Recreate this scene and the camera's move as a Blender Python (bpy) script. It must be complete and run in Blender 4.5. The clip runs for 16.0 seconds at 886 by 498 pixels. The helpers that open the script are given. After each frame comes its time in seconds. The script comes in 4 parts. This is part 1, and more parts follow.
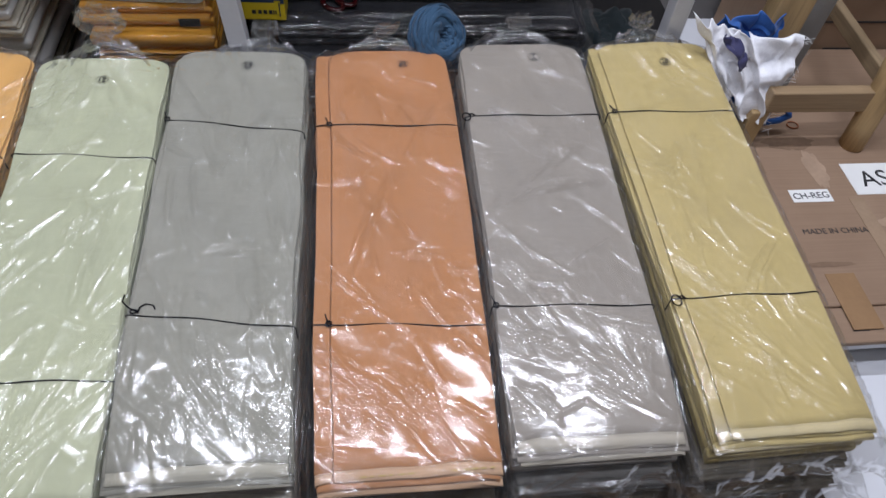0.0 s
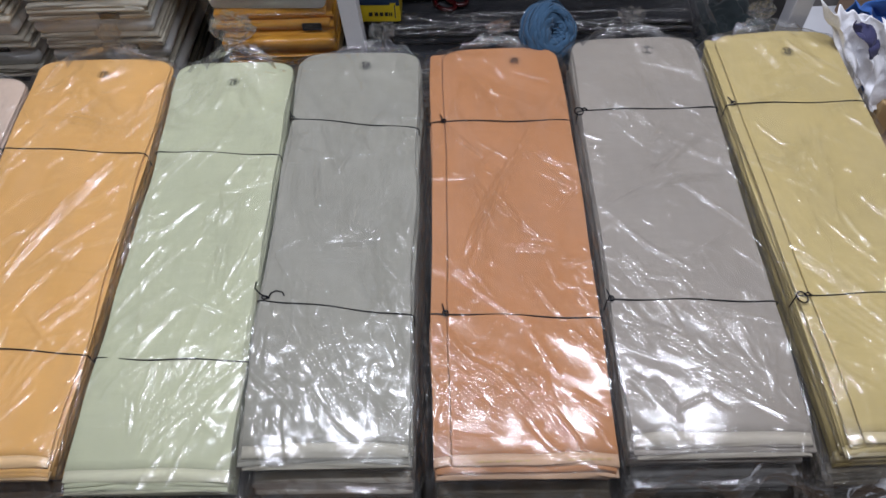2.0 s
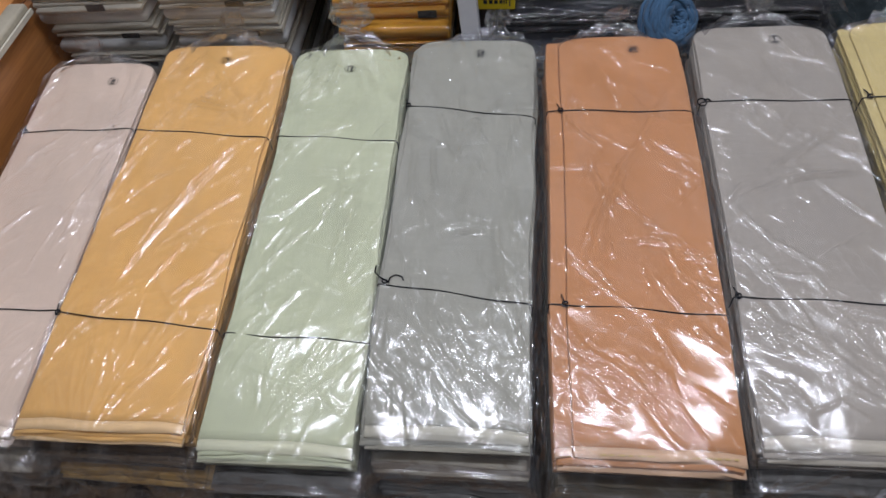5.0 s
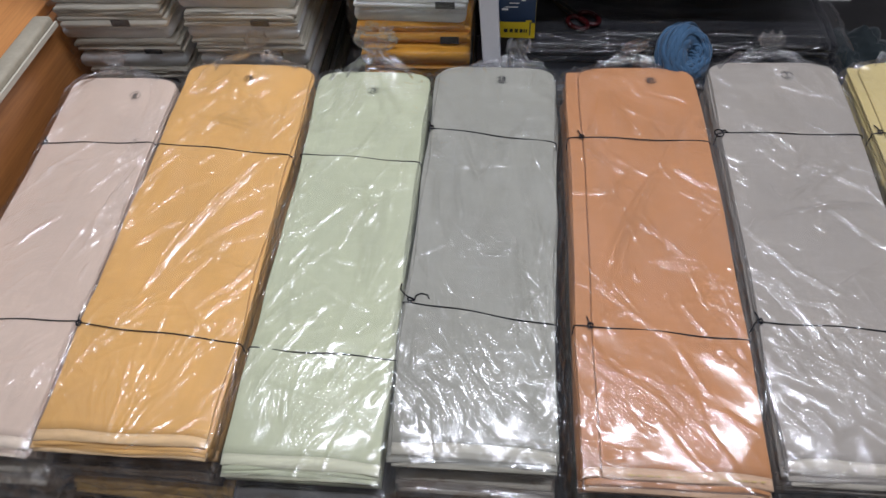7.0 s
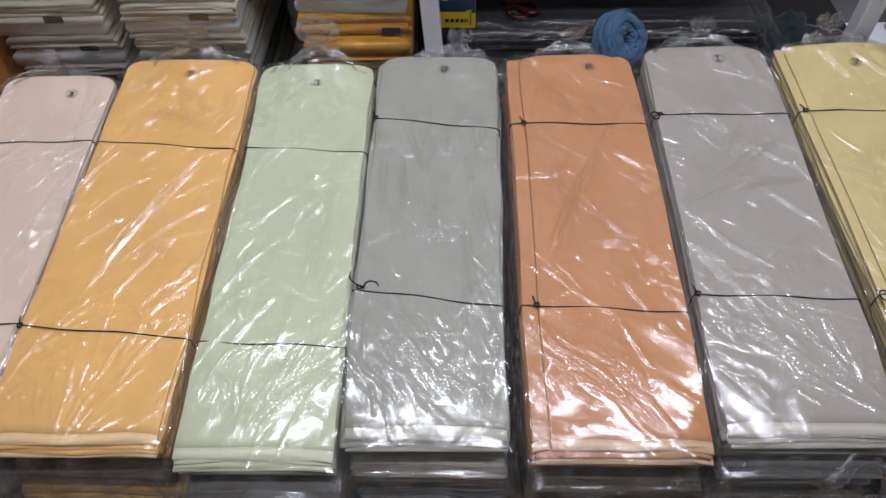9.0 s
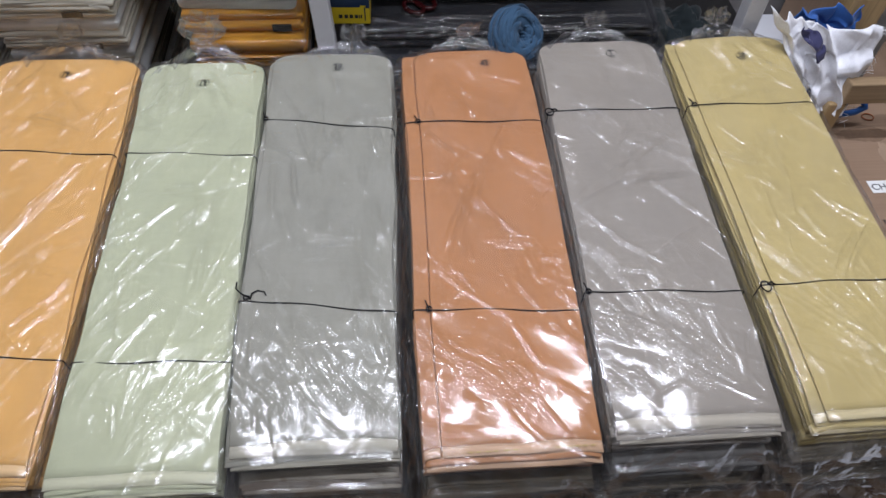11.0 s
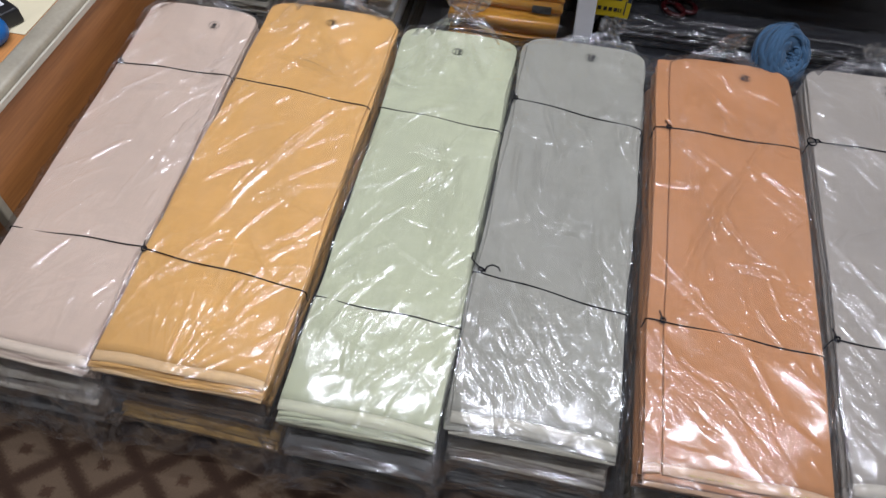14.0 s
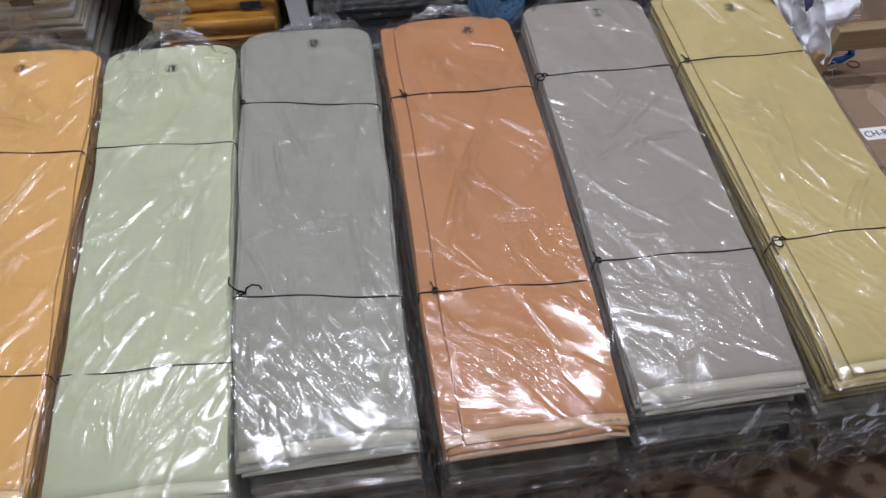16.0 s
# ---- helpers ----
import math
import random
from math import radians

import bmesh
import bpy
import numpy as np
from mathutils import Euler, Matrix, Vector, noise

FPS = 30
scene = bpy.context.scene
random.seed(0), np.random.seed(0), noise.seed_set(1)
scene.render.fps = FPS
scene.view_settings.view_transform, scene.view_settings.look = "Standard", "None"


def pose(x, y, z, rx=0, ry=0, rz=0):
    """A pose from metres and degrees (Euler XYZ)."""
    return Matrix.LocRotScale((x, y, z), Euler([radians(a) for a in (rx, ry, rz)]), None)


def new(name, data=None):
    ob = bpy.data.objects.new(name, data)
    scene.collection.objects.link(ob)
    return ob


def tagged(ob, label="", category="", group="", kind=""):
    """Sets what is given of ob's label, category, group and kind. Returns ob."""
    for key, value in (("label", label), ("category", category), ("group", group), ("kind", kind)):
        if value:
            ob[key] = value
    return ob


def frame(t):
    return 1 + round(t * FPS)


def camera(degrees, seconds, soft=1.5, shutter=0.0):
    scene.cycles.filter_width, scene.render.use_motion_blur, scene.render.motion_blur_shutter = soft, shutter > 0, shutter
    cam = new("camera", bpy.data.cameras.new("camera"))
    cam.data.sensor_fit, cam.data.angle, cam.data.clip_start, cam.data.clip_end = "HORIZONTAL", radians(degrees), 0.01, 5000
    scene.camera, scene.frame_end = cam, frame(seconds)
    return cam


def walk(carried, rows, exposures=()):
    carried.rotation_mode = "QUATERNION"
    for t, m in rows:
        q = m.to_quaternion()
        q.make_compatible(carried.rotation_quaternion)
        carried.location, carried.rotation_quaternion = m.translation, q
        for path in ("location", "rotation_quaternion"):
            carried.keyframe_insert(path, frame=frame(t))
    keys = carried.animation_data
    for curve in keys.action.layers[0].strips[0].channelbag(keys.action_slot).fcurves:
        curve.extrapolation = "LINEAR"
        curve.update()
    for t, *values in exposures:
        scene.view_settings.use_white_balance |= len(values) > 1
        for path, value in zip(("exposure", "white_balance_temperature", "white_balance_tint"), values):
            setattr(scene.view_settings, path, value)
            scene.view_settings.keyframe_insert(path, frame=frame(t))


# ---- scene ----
cam = camera(65.9, 16.0)
METRES, EYE = 0.78, 1.0
ROWS = [
    (0.0, 0.0, 0.0, 0.0, 3.84, 34.25, 5.66),
    (0.5, 0.0248, 0.0081, -0.0049, 4.38, 34.12, 4.38),
    (1.0, -0.0081, 0.0035, -0.0071, 4.26, 34.39, 3.35),
    (1.5, -0.0418, -0.0153, -0.0202, 8.18, 34.55, 1.84),
    (2.0, -0.0449, -0.0172, -0.0243, 9.73, 34.66, 0.93),
    (2.5, -0.0492, -0.0193, -0.0186, 10.3, 34.25, -1.12),
    (3.0, -0.0627, -0.0114, -0.0236, 9.4, 34.91, -0.68),
    (3.5, -0.0703, -0.0119, -0.0173, 9.64, 35.03, -1.01),
    (4.0, -0.0906, -0.0182, -0.0174, 11.19, 34.14, -3.41),
    (4.5, -0.1147, -0.0279, -0.0224, 13.33, 33.59, -3.66),
    (7.0, -0.2228, -0.0588, -0.0561, 11.01, 36.14, -3.98),
    (7.5, -0.2205, -0.0571, -0.0642, 10.93, 36.86, -3.5),
    (8.0, -0.2106, -0.0564, -0.075, 10.97, 36.91, -2.44),
    (8.5, -0.205, -0.0557, -0.0784, 10.03, 36.57, -0.58),
    (9.0, -0.2001, -0.0535, -0.0828, 9.49, 36.04, -0.22),
    (9.5, -0.1708, -0.0465, -0.0775, 8.04, 35.63, 3.28),
    (10.0, -0.1421, -0.0407, -0.0715, 7.05, 35.65, 5.92),
    (12.5, -0.0964, -0.0301, -0.0186, 5.12, 33.81, -1.57),
    (13.0, -0.1948, -0.0421, -0.0298, 6.16, 33.77, -4.1),
    (13.5, -0.2891, -0.0538, -0.0459, 6.68, 34.35, -7.56),
    (14.0, -0.3489, -0.0557, -0.0605, 7.2, 34.22, -10.6),
    (14.5, -0.3457, -0.0459, -0.0562, 6.31, 35.23, -8.09),
    (15.0, -0.3194, -0.037, -0.0438, 6.27, 34.77, -5.54),
    (15.5, -0.2582, -0.0121, -0.0235, 5.81, 33.04, 2.05),
    (16.0, -0.1691, 0.0086, -0.0086, 6.72, 33.31, 9.03),
]
walk(cam, [(t, pose(0, 0, EYE, -87.1) @ pose(0, 0, 0, 0, 0, -8.5) @ pose(METRES * x, METRES * y, METRES * z, 90 + pitch, roll, yaw)) for t, x, y, z, yaw, pitch, roll in ROWS],
     exposures=((0.0, -0.03), (3.0, -0.08), (4.5, -0.12), (7.0, 0.04), (10.0, 0.05), (13.0, -0.06), (14.0, 0.08), (14.6, 0.12), (15.2, 0.05), (16.0, -0.16)))

# ---- world and lamps ----
world = bpy.data.worlds.new("world")
world.use_nodes = True
scene.world = world
world.node_tree.nodes["Background"].inputs[0].default_value = (0.8, 0.9, 1.0, 1)
world.node_tree.nodes["Background"].inputs[1].default_value = 0.05


def area_lamp(name, m, sx, sy, watts, colour=(0.93, 0.98, 1.15)):
    d = bpy.data.lights.new(name, "AREA")
    d.shape, d.size, d.size_y, d.energy, d.color = "RECTANGLE", sx, sy, watts, colour
    ob = new(name, d)
    ob.matrix_world = m
    return ob


# x, y, z, turn about x, watts, tube width
LAMPS = [(-0.75, 0.18, 2.52, 0, 16, 0.045), (0.75, 0.18, 2.52, 0, 16, 0.045), (-0.6, 0.95, 2.52, 0, 18.5, 0.045), (0.65, 0.95, 2.52, 0, 18.5, 0.045),
         # Weak pair at y -0.45 is added, unseen, to raise glints on steep creases.
         (-0.3, -0.45, 2.52, 0, 2, 0.022), (0.9, -0.45, 2.52, 0, 2, 0.022)]
for lx, ly, lz, turn, power, wide in LAMPS:
    area_lamp("tube_lamp", pose(lx, ly, lz, turn), 1.15, wide, power)


# ---- materials ----
def material(name):
    m = bpy.data.materials.new(name)
    m.use_nodes = True
    nt = m.node_tree
    return m, nt, nt.nodes["Principled BSDF"], nt.nodes["Material Output"]


def node(nt, kind, **values):
    n = nt.nodes.new(kind)
    for k, v in values.items():
        n.inputs[k].default_value = v
    return n


def coords(nt, scale=(1, 1, 1), rot=(0, 0, 0)):
    tc = nt.nodes.new("ShaderNodeTexCoord")
    mp = node(nt, "ShaderNodeMapping", Scale=scale, Rotation=rot)
    nt.links.new(tc.outputs["Object"], mp.inputs["Vector"])
    return mp.outputs["Vector"]


def noise_tex(nt, vec, scale, detail=4.0, rough=0.55):
    n = node(nt, "ShaderNodeTexNoise", Scale=scale, Detail=detail, Roughness=rough)
    nt.links.new(vec, n.inputs["Vector"])
    return n.outputs["Fac"]


def ramp(nt, fac, stops):
    r = nt.nodes.new("ShaderNodeValToRGB")
    e = r.color_ramp.elements
    while len(e) < len(stops):
        e.new(0.5)
    for el, (p, c) in zip(e, stops):
        el.position, el.color = p, (*c, 1)
    nt.links.new(fac, r.inputs["Fac"])
    return r.outputs["Color"]


def maths(nt, op, a, b=0.5):
    n = nt.nodes.new("ShaderNodeMath")
    n.operation = op
    for i, v in enumerate((a, b)):
        if isinstance(v, (int, float)):
            n.inputs[i].default_value = v
        else:
            nt.links.new(v, n.inputs[i])
    return n.outputs[0]


def mixc(nt, fac, a, b, blend="MIX"):
    n = nt.nodes.new("ShaderNodeMix")
    n.data_type, n.blend_type = "RGBA", blend
    for sock, v in ((n.inputs[0], fac), (n.inputs[6], a), (n.inputs[7], b)):
        if isinstance(v, (int, float)):
            sock.default_value = v
        elif isinstance(v, tuple):
            sock.default_value = (*v, 1)
        else:
            nt.links.new(v, sock)
    return n.outputs[2]


def bump(nt, bsdf, height, strength, dist):
    b = node(nt, "ShaderNodeBump", Strength=strength, Distance=dist)
    nt.links.new(height, b.inputs["Height"])
    nt.links.new(b.outputs["Normal"], bsdf.inputs["Normal"])


def shade(c, k):
    return tuple(min(1.0, v * k) for v in c)


def cloth_material(name, colour, sheen=0.15, rough=0.75):
    """Plain woven suiting: fine thread relief, slubs and soft tonal drift."""
    m, nt, b, _ = material(name)
    v = coords(nt)
    drift = noise_tex(nt, v, 7.0, 3.0)
    slub = noise_tex(nt, coords(nt, (25, 900, 200)), 1.0, 2.0)
    slub2 = noise_tex(nt, coords(nt, (900, 25, 200)), 1.0, 2.0)
    base = ramp(nt, drift, [(0.3, shade(colour, 0.9)), (0.7, shade(colour, 1.06))])
    thread = maths(nt, "MULTIPLY", slub, slub2)
    col = mixc(nt, 0.35, base, ramp(nt, thread, [(0.12, shade(colour, 0.72)), (0.4, shade(colour, 1.2))]))
    nt.links.new(col, b.inputs["Base Color"])
    b.inputs["Roughness"].default_value = rough
    b.inputs["Sheen Weight"].default_value = sheen
    b.inputs["Specular IOR Level"].default_value = 0.25
    bump(nt, b, thread, 0.35, 0.0006)
    return m


def film_material(name, milk=0.008, rough=0.125, gain=1.1, most=0.3):
    """Thin clear polythene: sees through, with a gloss that grows at grazing angles and a fine crinkle."""
    m, nt, b, out = material(name)
    nt.nodes.remove(b)
    v = coords(nt)
    folds = []
    for turn, size in ((0.5, 34), (-0.6, 46), (1.3, 70)):
        n = noise_tex(nt, coords(nt, (1, 0.38, 1), (0, 0, turn)), size, 2.0, 0.5)
        folds.append(maths(nt, "ABSOLUTE", maths(nt, "SUBTRACT", n, 0.5), 0))
    ridges = maths(nt, "MINIMUM", maths(nt, "MINIMUM", folds[0], folds[1]), folds[2])
    ridges = maths(nt, "MINIMUM", ridges, 0.045)
    where = maths(nt, "MULTIPLY", maths(nt, "SUBTRACT", noise_tex(nt, v, 16, 2.0), 0.40), 9.0)
    bp = node(nt, "ShaderNodeBump", Strength=0.6, Distance=0.003)
    h = maths(nt, "ADD", maths(nt, "MULTIPLY", noise_tex(nt, v, 55, 2.0), 0.04), maths(nt, "MULTIPLY", noise_tex(nt, v, 190, 2.0), 0.02))
    h = maths(nt, "SUBTRACT", h, maths(nt, "MULTIPLY", ridges, maths(nt, "MAXIMUM", where, 0.1)))
    nt.links.new(h, bp.inputs["Height"])
    fr = node(nt, "ShaderNodeFresnel", IOR=1.5)
    nt.links.new(bp.outputs["Normal"], fr.inputs["Normal"])
    gl = node(nt, "ShaderNodeBsdfGlossy", Roughness=rough, Color=(1, 1, 1, 1))
    nt.links.new(bp.outputs["Normal"], gl.inputs["Normal"])
    tr = node(nt, "ShaderNodeBsdfTransparent", Color=(0.97, 0.97, 0.97, 1))
    df = node(nt, "ShaderNodeBsdfDiffuse", Color=(0.8, 0.82, 0.85, 1))
    mx = node(nt, "ShaderNodeMixShader", Fac=milk)
    haze = noise_tex(nt, coords(nt, (1, 0.35, 1), (0, 0, 0.5)), 26, 5.0, 0.65)
    hz = node(nt, "ShaderNodeMapRange")
    for key, val in (("From Min", 0.42), ("From Max", 0.75), ("To Min", milk * 0.5), ("To Max", milk * 4.5)):
        hz.inputs[key].default_value = val
    nt.links.new(haze, hz.inputs["Value"])
    nt.links.new(hz.outputs["Result"], mx.inputs["Fac"])
    nt.links.new(tr.outputs[0], mx.inputs[1])
    nt.links.new(df.outputs[0], mx.inputs[2])
    top = nt.nodes.new("ShaderNodeMixShader")
    fac = maths(nt, "MULTIPLY", fr.outputs[0], gain)
    fac = maths(nt, "MINIMUM", fac, most)
    nt.links.new(fac, top.inputs[0])
    nt.links.new(mx.outputs[0], top.inputs[1])
    nt.links.new(gl.outputs[0], top.inputs[2])
    nt.links.new(top.outputs[0], out.inputs["Surface"])
    return m


def plain_material(name, colour, rough=0.5, metal=0.0, vary=0.12, scale=14.0, relief=0.15, spec=0.5):
    m, nt, b, _ = material(name)
    v = coords(nt)
    n1, n2 = noise_tex(nt, v, scale, 5.0), noise_tex(nt, v, scale * 9, 3.0)
    c = ramp(nt, n1, [(0.3, shade(colour, 1 - vary)), (0.7, shade(colour, 1 + vary))])
    c = mixc(nt, 0.3, c, ramp(nt, n2, [(0.3, shade(colour, 1 - vary)), (0.7, shade(colour, 1 + vary))]))
    nt.links.new(c, b.inputs["Base Color"])
    b.inputs["Roughness"].default_value, b.inputs["Metallic"].default_value = rough, metal
    b.inputs["Specular IOR Level"].default_value = spec
    bump(nt, b, n2, relief, 0.001)
    return m


def wood_material(name, dark, light, rough=0.45, along="y"):
    m, nt, b, _ = material(name)
    sc = {"x": (1.2, 22, 22), "y": (22, 1.2, 22), "z": (22, 22, 1.2)}[along]
    g = noise_tex(nt, coords(nt, sc), 1.0, 6.0, 0.6)
    fine = noise_tex(nt, coords(nt, tuple(s * 9 for s in sc)), 1.0, 3.0)
    c = ramp(nt, g, [(0.3, dark), (0.7, light)])
    c = mixc(nt, 0.25, c, ramp(nt, fine, [(0.35, shade(dark, 0.6)), (0.6, light)]))
    nt.links.new(c, b.inputs["Base Color"])
    b.inputs["Roughness"].default_value = rough
    bump(nt, b, fine, 0.12, 0.0008)
    return m


def carpet_material():
    m, nt, b, _ = material("patterned_carpet")
    tc = nt.nodes.new("ShaderNodeTexCoord")
    sep = nt.nodes.new("ShaderNodeSeparateXYZ")
    nz = noise_tex(nt, tc.outputs["Object"], 260, 2.0)
    wob = maths(nt, "MULTIPLY", maths(nt, "SUBTRACT", nz, 0.5), 0.16)
    nt.links.new(tc.outputs["Object"], sep.inputs[0])
    px = maths(nt, "DIVIDE", sep.outputs[0], 0.122)
    py = maths(nt, "DIVIDE", sep.outputs[1], 0.104)
    ds = []
    for op in ("ADD", "SUBTRACT"):
        a = maths(nt, "FRACT", maths(nt, op, px, py))
        ds.append(maths(nt, "ABSOLUTE", maths(nt, "SUBTRACT", a, 0.5)))
    far = maths(nt, "ADD", maths(nt, "MAXIMUM", ds[0], ds[1]), wob)
    near = maths(nt, "ADD", maths(nt, "ADD", ds[0], ds[1]), maths(nt, "MULTIPLY", wob, 1.5))
    # Pattern colours are scaled down to include shade before the bolts.
    c = ramp(nt, far, [(0.0, (0.1674, 0.1147, 0.0744)), (0.3, (0.155, 0.1054, 0.0682)), (0.385, (0.08, 0.048, 0.030)), (0.45, (0.056, 0.032, 0.021))])
    heart = ramp(nt, near, [(0.1, (0.0868, 0.0496, 0.031)), (0.2, (0.1674, 0.1147, 0.0744))])
    c = mixc(nt, maths(nt, "LESS_THAN", near, 0.2), c, heart)
    pile = noise_tex(nt, tc.outputs["Object"], 900, 2.0)
    c = mixc(nt, 0.5, c, ramp(nt, pile, [(0.3, (0.3, 0.3, 0.3)), (0.7, (1, 1, 1))]), "MULTIPLY")
    nt.links.new(c, b.inputs["Base Color"])
    b.inputs["Roughness"].default_value = 0.95
    b.inputs["Specular IOR Level"].default_value = 0.1
    bump(nt, b, pile, 0.8, 0.003)
    return m


def card_material():
    m, nt, b, _ = material("brown_corrugated_card")
    v = coords(nt)
    n1 = noise_tex(nt, v, 6, 5.0)
    flute = noise_tex(nt, coords(nt, (4, 260, 4)), 1.0, 2.0)
    c = ramp(nt, n1, [(0.3, (0.235, 0.15, 0.095)), (0.7, (0.3, 0.2, 0.13))])
    c = mixc(nt, 0.25, c, ramp(nt, flute, [(0.3, (0.22, 0.14, 0.09)), (0.7, (0.32, 0.215, 0.14))]))
    nt.links.new(c, b.inputs["Base Color"])
    b.inputs["Roughness"].default_value = 0.7
    bump(nt, b, flute, 0.15, 0.001)
    return m


# Olive, brown and ash are darkened for the shade on the lower bolts.
TINTS = {
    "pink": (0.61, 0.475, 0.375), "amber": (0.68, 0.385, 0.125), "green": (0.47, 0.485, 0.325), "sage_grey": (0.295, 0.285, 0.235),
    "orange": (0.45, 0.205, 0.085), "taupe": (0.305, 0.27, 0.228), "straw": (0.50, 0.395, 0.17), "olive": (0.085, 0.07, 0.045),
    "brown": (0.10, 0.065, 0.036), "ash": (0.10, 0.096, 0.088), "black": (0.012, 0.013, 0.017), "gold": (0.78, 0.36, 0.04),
    "mustard": (0.36, 0.22, 0.07), "beige": (0.5, 0.46, 0.37), "silver": (0.62, 0.62, 0.6), "white": (0.78, 0.79, 0.76),
}
CLOTH = {k: cloth_material(k + "_suiting_cloth", v) for k, v in TINTS.items()}
FILM = film_material("clear_polythene")
FILM_THICK = film_material("crumpled_polythene", milk=0.018, rough=0.11, gain=1.4, most=0.4)
FILM_LOOSE = film_material("loose_polythene", milk=0.012, rough=0.12, gain=1.3, most=0.35)
CREAM = {k: cloth_material(k + "_selvage", tuple(0.72 * a + 0.28 * b for a, b in zip(TINTS[k], (0.8, 0.73, 0.56)))) for k in TINTS}
CREAM["black"] = CLOTH["black"]
# Selvages low in the stacks are toned down to hold that shade.
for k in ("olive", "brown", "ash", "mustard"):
    CREAM[k] = cloth_material(k + "_shaded_selvage", shade(TINTS[k], 1.5))
STRING = plain_material("black_cotton_twine", (0.004, 0.004, 0.006), 0.9, spec=0.1)
PRINT = plain_material("faded_selvage_print", (0.42, 0.30, 0.08), 0.7)
INK = plain_material("black_print", (0.02, 0.02, 0.022), 0.6)
PAPER = plain_material("white_paper", (0.78, 0.78, 0.76), 0.6, vary=0.04)
POST = plain_material("pale_grey_enamel", (0.5, 0.5, 0.52), 0.35, vary=0.05)
WOOD = wood_material("varnished_teak", (0.30, 0.115, 0.035), (0.47, 0.20, 0.06), 0.32)
TOPWOOD = wood_material("orange_laminate", (0.5, 0.2, 0.06), (0.6, 0.27, 0.09), 0.3)
# Rail pine: the shade on its front face is put into the colour.
PINE = wood_material("raw_pine_shaded", (0.22, 0.145, 0.075), (0.36, 0.25, 0.14), 0.65, "x")
PINE_UP = wood_material("raw_pine_upright", (0.36, 0.24, 0.11), (0.55, 0.38, 0.19), 0.6, "z")
STRIP = plain_material("dull_beige_edging", (0.36, 0.32, 0.24), 0.4, vary=0.2)
CARPET, CARD = carpet_material(), card_material()
TILE = plain_material("white_glazed_tile", (0.7, 0.71, 0.74), 0.12, vary=0.04, scale=3)
# Back wall colour is lowered to carry the bay's shade and calm film reflections.
PAINT = plain_material("shade_darkened_wall_paint", (0.16, 0.15, 0.145), 0.75, vary=0.05, scale=2)
# Unseen walls, coloured dark so less light bounces onto the bolt fronts.
DIMWALL = plain_material("low_bounce_brown_wall", (0.2, 0.17, 0.14), 0.7, vary=0.1, scale=2)
CEIL = plain_material("white_ceiling_paint", (0.8, 0.8, 0.78), 0.8, vary=0.03, scale=2)
TAPE = plain_material("brown_packing_tape", (0.28, 0.17, 0.09), 0.2, vary=0.1)
BLUE = cloth_material("faded_blue_cotton", (0.03, 0.075, 0.135))
BLUE_RAG = cloth_material("bright_blue_mesh_cloth", (0.03, 0.11, 0.36))
NAVY_RAG = cloth_material("navy_speckled_cloth", (0.05, 0.05, 0.12))
TEAL = cloth_material("dark_teal_cloth", (0.012, 0.019, 0.021))
SACK = cloth_material("white_woven_sack", (0.86, 0.86, 0.9))
YELLOW_CARD = plain_material("yellow_printed_card", (0.62, 0.46, 0.02), 0.35, vary=0.05)
NAVY_CARD = plain_material("dark_blue_printed_card", (0.012, 0.03, 0.07), 0.35, vary=0.15)
# Scissor red is darkened to stand in for the bay's dimness.
RED = plain_material("dimmed_red_plastic", (0.035, 0.002, 0.003), 0.3)
STEEL = plain_material("scissor_steel", (0.3, 0.3, 0.3), 0.25, 1.0)
DARK = plain_material("dark_plastic", (0.015, 0.014, 0.014), 0.35)
BALLBLUE = plain_material("blue_plastic", (0.01, 0.12, 0.36), 0.25)
BASKET = plain_material("brown_basket", (0.16, 0.075, 0.025), 0.6, vary=0.3, scale=60, relief=0.6)
SOCKET = plain_material("white_switch_plastic", (0.75, 0.75, 0.73), 0.3, vary=0.03)
FOAM = plain_material("white_foam_board", (0.8, 0.8, 0.82), 0.7, vary=0.04)
m_glow, nt_glow, b_glow, _ = material("lit_tube")
b_glow.inputs["Emission Color"].default_value = (1, 0.97, 0.93, 1)
b_glow.inputs["Emission Strength"].default_value = 6.0


# ---- mesh helpers ----
def mesh_part(name, verts, faces, mat, parent=None, label="", smooth=True):
    me = bpy.data.meshes.new(name)
    me.from_pydata(verts.tolist() if isinstance(verts, np.ndarray) else [tuple(map(float, v)) for v in verts], [], faces)
    me.materials.append(mat)
    if smooth:
        me.polygons.foreach_set("use_smooth", [True] * len(me.polygons))
    me.update()
    ob = new(name, me)
    if parent is not None:
        ob.parent = parent
    if label:
        tagged(ob, label)
    return ob


def part(name, bm, mat, parent=None, label="", smooth=False):
    me = bpy.data.meshes.new(name)
    bm.to_mesh(me)
    bm.free()
    me.materials.append(mat)
    if smooth:
        me.polygons.foreach_set("use_smooth", [True] * len(me.polygons))
    ob = new(name, me)
    if parent is not None:
        ob.parent = parent
    if label:
        tagged(ob, label)
    return ob


